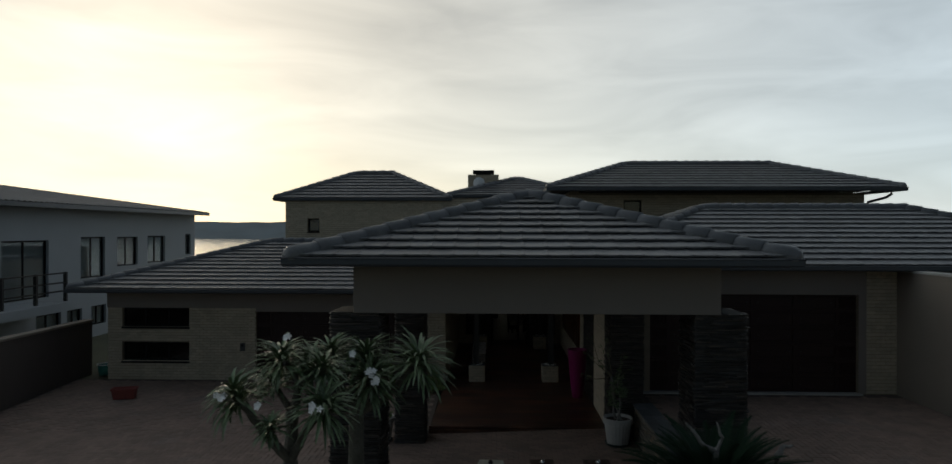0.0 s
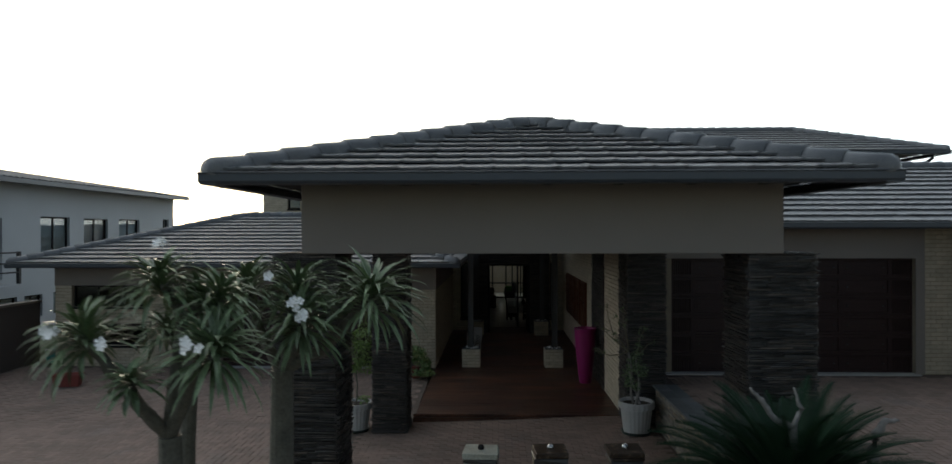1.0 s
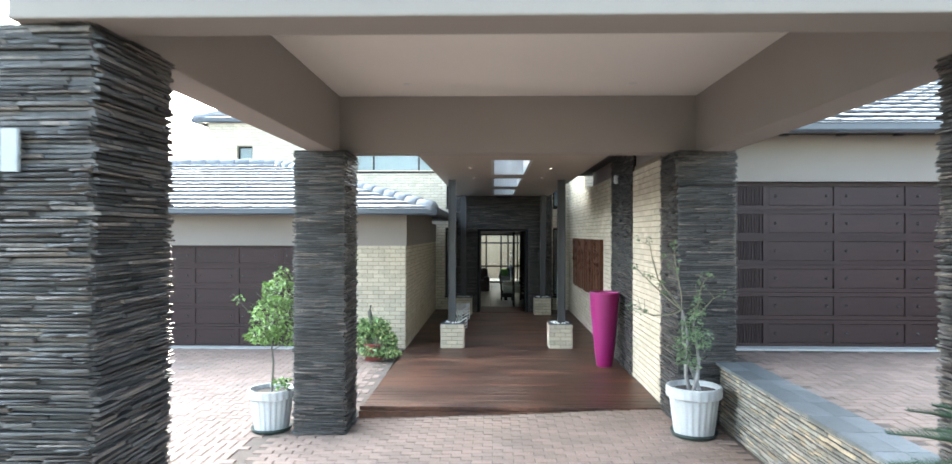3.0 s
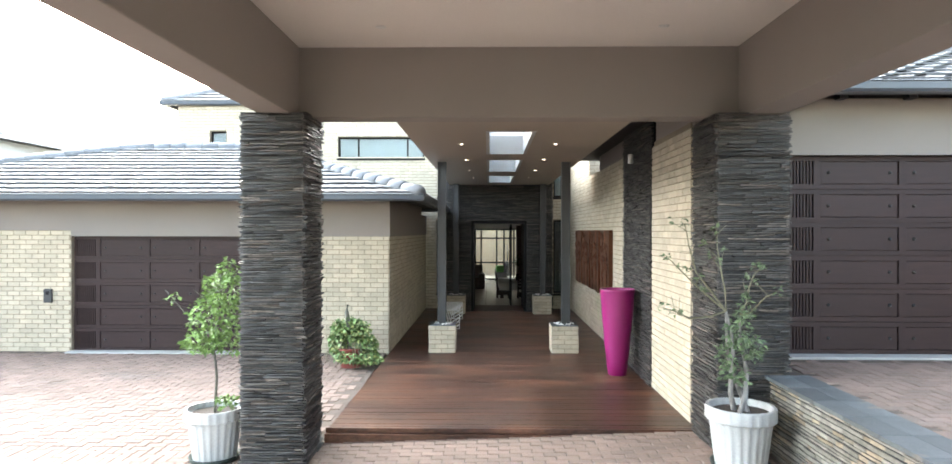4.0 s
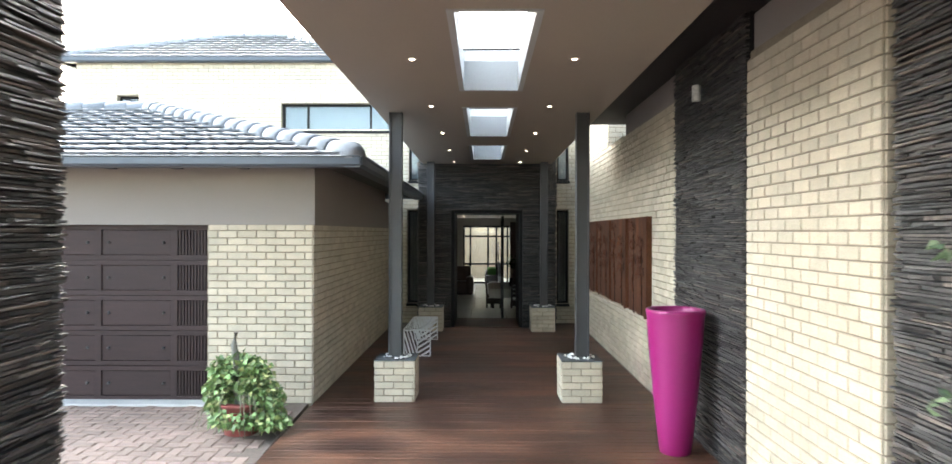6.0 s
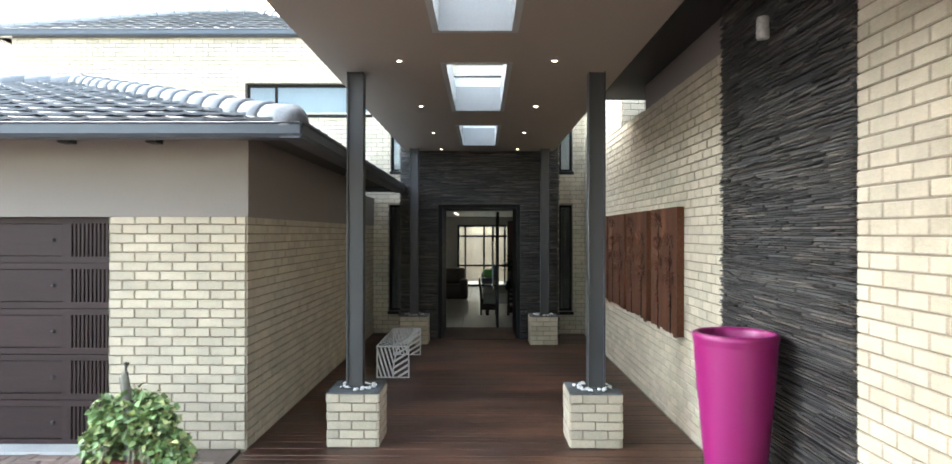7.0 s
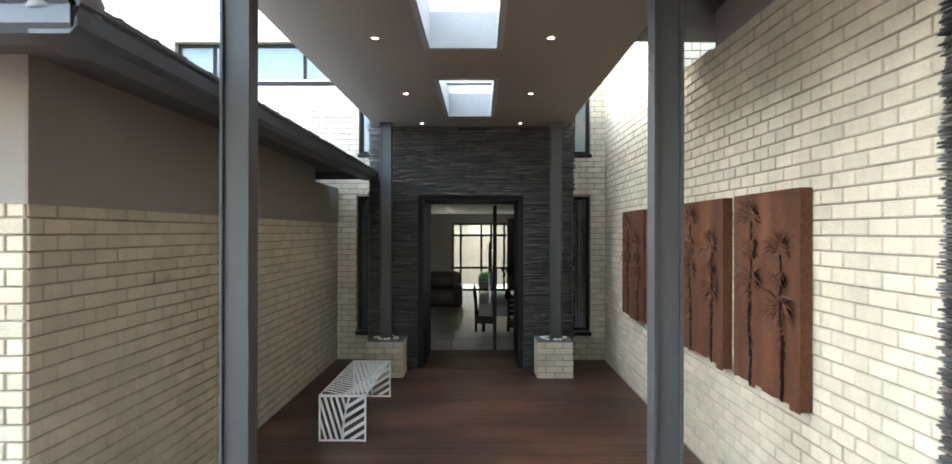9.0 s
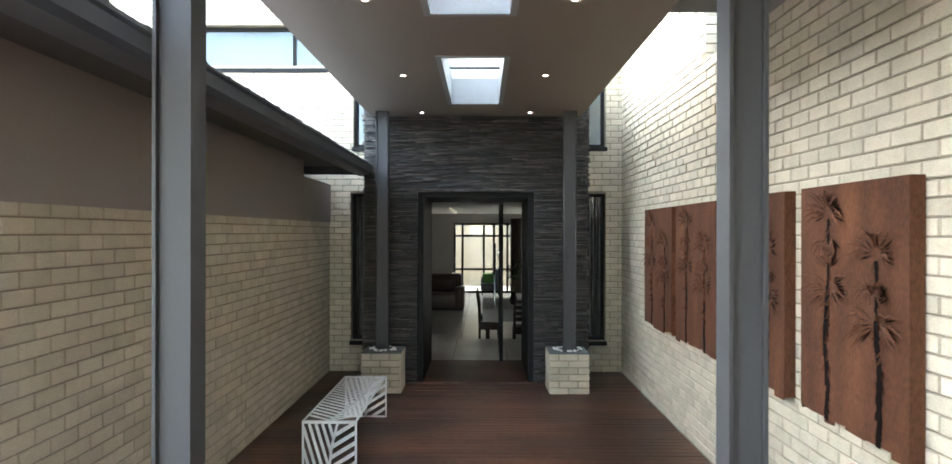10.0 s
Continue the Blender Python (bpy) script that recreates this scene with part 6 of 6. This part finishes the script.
spiny_tree(TB, [([(*TB, -0.25), (-1.1, 8.95, 1.2), G1], [0.105, 0.09, 0.078]), ([G1, (-0.98, 8.9, 2.66), (-0.93, 8.86, 2.84)], [0.05, 0.04, 0.034]), ([G1, (-0.8, 8.98, 2.62), (-0.46, 9.0, 3.0)], [0.05, 0.042, 0.034]), ([G1, (-1.25, 8.98, 2.7), (-1.38, 9.0, 3.08)], [0.046, 0.038, 0.03]), ([G1, (-1.08, 9.1, 2.8), (-1.03, 9.12, 3.05)], [0.046, 0.036, 0.03])],
           [((-0.93, 8.84, 2.92), (0.1, -0.3, 1), 0.40, 84), ((-0.44, 9.0, 3.1), (0.25, -0.1, 1), 0.44, 92), ((-1.38, 9.0, 3.16), (-0.3, 0, 1), 0.34, 64), ((-1.03, 9.12, 3.12), (0, 0.2, 1), 0.36, 64)],
           [(-1.08, 8.5, 3.16), (-0.84, 8.45, 2.98), (-0.78, 8.45, 2.9)], "tall spiny-trunked succulent tree with drooping strap leaves", 103, 0.105)


def cycad():
    c = Vector((2.98, 9.95, 1.02))
    root = thing("cycad", "large dark green cycad with stiff arching fronds", "cycad", (2.95, 9.95, -0.2))
    rng = random.Random(55)
    t = Mesh()
    tube(t, [(2.95, 9.95, -0.2), (2.95, 9.95, 0.5), (2.95, 9.95, 1.1)], [0.2, 0.19, 0.15], 14)
    part("trunk", t, BARK, root)
    for k in range(136):
        a = 2.399963 * k
        f = k / 136
        el = 1.3 - 1.2 * f
        l = rng.uniform(1.0, 1.3)
        m = Mesh()
        h = Vector((math.cos(a), math.sin(a), 0))
        pts = []
        for s in range(15):
            q = s / 14
            ang = el - q * q * 0.75
            pts.append((pts[-1] if pts else c) + (h * math.cos(ang) + Vector((0, 0, math.sin(ang)))) * l / 14)
        side = Vector((-h.y, h.x, 0))
        fine = [pts[i].lerp(pts[i + 1], e / 6) for i in range(14) for e in range(6)] + [pts[-1]]
        last = len(fine) - 1
        for i, p in enumerate(fine):
            w = 0.010 * (1 - 0.85 * i / last) + 0.0015
            m.v += [tuple(p - side * w), tuple(p + Vector((0, 0, w))), tuple(p + side * w)]
        for i in range(last):
            m.f += [(3 * i, 3 * i + 1, 3 * i + 4, 3 * i + 3), (3 * i + 1, 3 * i + 2, 3 * i + 5, 3 * i + 4)]
            if i < 9:
                continue
            d = (fine[i + 1] - fine[i]).normalized()
            q = i / last
            ll = 0.165 * math.sin(min(1, q * 1.05) * math.pi * 0.85 + 0.25) * rng.uniform(0.88, 1.08)
            for sg, o in ((-1, 0), (1, 2)):
                tip = fine[i] + (side * sg * 0.8 + d * 0.62 + Vector((0, 0, 0.38))) * ll
                m.v.append(tuple(tip))
                m.f.append((3 * i + o, 3 * i + 3 + o, len(m.v) - 1))
        part("frond", m, FROND, root)


cycad()


def driftwood(runs, label):
    root = thing("driftwood", label, "driftwood", runs[0][0][0])
    for n, (pts, radii) in enumerate(runs):
        m = Mesh()
        rng = random.Random(n + 5)
        fine, rad = [], []
        vs = [Vector(p) for p in pts]
        for i in range(len(vs) - 1):
            for s in range(5):
                fine.append(vs[i].lerp(vs[i + 1], s / 5) + Vector((rng.uniform(-1, 1), rng.uniform(-1, 1), rng.uniform(-1, 1))) * 0.008)
                rad.append((radii[i] + (radii[i + 1] - radii[i]) * s / 5) * rng.uniform(0.8, 1.2))
        fine.append(vs[-1])
        rad.append(radii[-1])
        tube(m, fine, rad, 9)
        part("branch", m, DRIFTWOOD, root, smooth=True)


driftwood([([(2.98, 9.75, 0.0), (2.98, 9.8, 1.3), (2.96, 9.85, 1.82)], [0.045, 0.035, 0.034]), ([(2.96, 9.85, 1.82), (2.82, 9.85, 1.88), (2.7, 9.85, 2.05), (2.6, 9.84, 2.16)], [0.034, 0.026, 0.02, 0.01]), ([(2.96, 9.85, 1.8), (3.03, 9.85, 1.98), (2.97, 9.85, 2.16)], [0.028, 0.02, 0.008])], "bleached forked driftwood branch among the cycad fronds")
driftwood([([(3.6, 9.95, 0.72), (3.68, 9.95, 1.3), (3.7, 9.95, 1.7)], [0.05, 0.05, 0.04]), ([(3.7, 9.95, 1.7), (3.78, 9.95, 1.85), (3.9, 9.95, 1.86)], [0.04, 0.03, 0.012])], "bleached driftwood stump beside the drive")


def stone_stack(x, y, top, mats, label, seed, knob):
    z = ground_z(x, y)
    root = thing("stone_stack", label, "garden pillar", (x, y, z), "stacked slab pillars")
    rng = random.Random(seed)
    k = 0
    while z < top - 0.001:
        h = min(rng.uniform(0.03, 0.07), top - z)
        if top - z - h < 0.025:
            h = top - z
        w = 0.165 * rng.uniform(0.93, 1.03) if z + h < top - 0.001 else 0.168
        m = bmesh.new()
        bmesh.ops.create_cube(m, size=1)
        turn = Matrix.Rotation(rng.uniform(-0.07, 0.07) + (seed % 3 - 1) * 0.06, 4, "Z")
        for v in m.verts:
            v.co = turn @ Vector((v.co.x * 2 * w + rng.uniform(-0.012, 0.012), v.co.y * 2 * w * 0.9 + rng.uniform(-0.012, 0.012), v.co.z * (h - 0.004)))
            v.co += Vector((x, y, z + h / 2))
        bmesh.ops.bevel(m, geom=m.edges[:], offset=0.006, segments=1, affect="EDGES")
        part("slab", m, mats[0] if z + h > top - 0.001 else mats[k % len(mats)], root)
        z += h
        k += 1
    part("knob", lathe([(0.03, 0.0), (0.034, 0.02), (0.02, 0.04), (0.001, 0.045)], (x, y, top), 14), knob, root, smooth=True)


PALE_SLAB = material("pale_sandstone_slab", (0.36, 0.36, 0.30), 0.8, var=0.15, bump=0.4)
BROWN_SLAB = material("mottled_brown_slab", (0.034, 0.021, 0.013), 0.55, var=0.4, scale=9, bump=0.3, spec=0.35, stain=((0.15, 0.105, 0.07), 0.57, 9))
BLACK_SLAB = material("wet_black_slab", (0.04, 0.038, 0.036), 0.4, var=0.25, scale=7, bump=0.3)
stone_stack(0.31, 10.72, 1.34, [PALE_SLAB, BLACK_SLAB], "stacked slab pillar with a pale top stone", 3, FRAME)
stone_stack(0.99, 10.72, 1.35, [BROWN_SLAB, BLACK_SLAB], "stacked slab pillar with a mottled brown top", 4, CHROME)
stone_stack(1.72, 10.72, 1.36, [BROWN_SLAB, BLACK_SLAB], "stacked slab pillar of dark brown stone", 5, CHROME)



def red_trough():
    """A tapered oblong trough, open at the top, standing a little askew."""
    x, y = -9.48, 19.3
    z = ground_z(x, y)
    root = thing("planter_trough", "red plastic planter trough on the paving", "planter", (x, y, z))
    turn = Matrix.Translation((x, y, z)) @ Matrix.Rotation(radians(14), 4, "Z")
    rings = ((0.25, 0.11, 0.0), (0.29, 0.14, 0.24), (0.31, 0.16, 0.245), (0.31, 0.16, 0.285), (0.285, 0.135, 0.285), (0.27, 0.12, 0.2))
    m = Mesh()
    for (a, b, h) in rings:
        m.v += [tuple(turn @ Vector(p)) for p in ((-a, -b, h), (a, -b, h), (a, b, h), (-a, b, h))]
    for k in range(len(rings) - 1):
        for q in range(4):
            m.f.append((k * 4 + q, k * 4 + (q + 1) % 4, k * 4 + 4 + (q + 1) % 4, k * 4 + 4 + q))
    m.f.append((3, 2, 1, 0))
    part("trough", m, TERRACOTTA, root)
    e = Mesh()
    e.quad(*[turn @ Vector(p) for p in ((-0.275, -0.125, 0.22), (0.275, -0.125, 0.22), (0.275, 0.125, 0.22), (-0.275, 0.125, 0.22))])
    part("soil", e, SOIL, root)


red_trough()
tub = thing("plastic_tub", "turquoise plastic tub with a pale rim by the boundary wall", "tub", (-11.45, 21.72, ground_z(-11.45, 21.72)))
part("body", lathe([(0.001, 0.0), (0.17, 0.0), (0.21, 0.32), (0.2, 0.32), (0.16, 0.02), (0.001, 0.02)], (-11.45, 21.72, ground_z(-11.45, 21.72)), 32), TURQUOISE, tub, smooth=True)
part("rim", lathe([(0.205, 0.321), (0.225, 0.325), (0.225, 0.35), (0.2, 0.35), (0.205, 0.321)], (-11.45, 21.72, ground_z(-11.45, 21.72)), 32), WHITE_PAINT, tub, "pale rim", smooth=True)



# ---- neighbour's house ----
def neighbour():
    x, y0, y1 = -16.35, 14.0, 38.05
    root = thing("neighbour_house", "two-storey pale rendered house with a metal roof", "house", (-20, 28, 0))
    top = 5.25
    wins = [(28.2, 29.87, 2.43, 4.12), (30.77, 32.46, 2.8, 4.1), (33.32, 35.0, 2.82, 4.13), (37.2, 37.8, 3.1, 4.2), (23.9, 26.29, 1.9, 4.02), (25.6, 27.0, 0.45, 1.26), (27.35, 28.3, 0.45, 1.25), (28.9, 29.95, 0.45, 1.25)]
    m = pierced_mesh("y", y0, y1, x - 0.25, x, -1.5, top, wins)
    part("end_wall", box(x - 12, x, y1, y1 + 0.25, -1.5, top), PALE_WALL, root)
    part("end_wall", box(x - 12, x - 0.25, y0 - 0.25, y0, -1.5, top), PALE_WALL, root)
    part("wall", m, PALE_WALL, root, "pale grey rendered wall")
    part("inner_wall", box(x - 3.2, x - 3, y0, y1, -1.5, top), PALE_WALL, root)
    part("floor_slab", box(x - 3, x - 0.25, y0, y1, 1.7, 1.9), PALE_WALL, root)
    for (a, b, c, d) in wins:
        w = part("window", Mesh().box(x - 0.15, x - 0.1, a, b, c, c + 0.06).box(x - 0.15, x - 0.1, a, b, d - 0.06, d).box(x - 0.15, x - 0.1, a, a + 0.06, c + 0.06, d - 0.06).box(x - 0.15, x - 0.1, b - 0.06, b, c + 0.06, d - 0.06).box(x - 0.15, x - 0.1, (a + b) / 2 - 0.03, (a + b) / 2 + 0.03, c + 0.06, d - 0.06), FRAME, root)
        part("pane", box(x - 0.13, x - 0.122, a + 0.05, b - 0.05, c + 0.05, d - 0.05), GLASS, w)
        part("curtain", box(x - 0.2, x - 0.18, a + 0.01, b - 0.01, c + 0.01, d - 0.01), CURTAIN_AND_SKY if (a < 30.5 or a > 33) else LEATHER, w)
    # roof: ribbed metal, one long slope with a hipped end
    e, rise = 0.75, 0.16
    rm = Mesh()
    ya, yb = y0 - 0.8, y1 + 0.45
    n = 90
    run = 8.5
    for k in range(n):
        p, q = ya + (yb - ya) * k / n, ya + (yb - ya) * (k + 1) / n

        def reach(yy):
            return min(run, max(0.05, (yb - yy) * 1.0))

        h = 0.035
        for (s, t, u0, u1) in ((p, p + (q - p) * 0.25, 0, h), (p + (q - p) * 0.25, p + (q - p) * 0.5, h, h), (p + (q - p) * 0.5, p + (q - p) * 0.75, h, 0), (p + (q - p) * 0.75, q, 0, 0)):
            rs, rt = reach(s), reach(t)
            rm.quad((x + e, s, top + 0.12 + u0), (x + e, t, top + 0.12 + u1), (x + e - rt, t, top + 0.12 + rt * rise + u1), (x + e - rs, s, top + 0.12 + rs * rise + u0))
    rm.quad((x + e, yb, top + 0.12), (x + e - run * 2, yb, top + 0.12), (x + e - run, yb - run, top + 0.12 + run * rise))
    part("roof", rm, METAL_ROOF, root, "grey ribbed metal roof")
    part("fascia", box(x + e - 0.03, x + e, ya, yb, top - 0.05, top + 0.11), FASCIA, root)
    part("soffit", box(x - 0.25, x + e - 0.03, ya, yb, top, top + 0.03), TIMBER_DARK, root)
    vent = lathe([(0.12, 0), (0.12, 0.35), (0.25, 0.35), (0.22, 0.45), (0.001, 0.5)], (x - 4.5, 27.5, top + 0.8), 14)
    part("roof_vent", vent, METAL_ROOF, root)
    bal = part("balcony", box(x, x + 1.3, 17.5, 25.5, 1.5, 1.8), PALE_WALL, root, "pale balcony slab")
    for k in range(6):
        yy = 17.6 + k * 1.55
        part("post", box(x + 1.18, x + 1.28, yy, yy + 0.1, 1.85, 2.9), TIMBER_DARK, bal)
    for z in (2.2, 2.5, 2.84):
        part("rail", box(x + 1.2, x + 1.26, 17.6, 25.45, z, z + 0.05), TIMBER_DARK, bal)


neighbour()
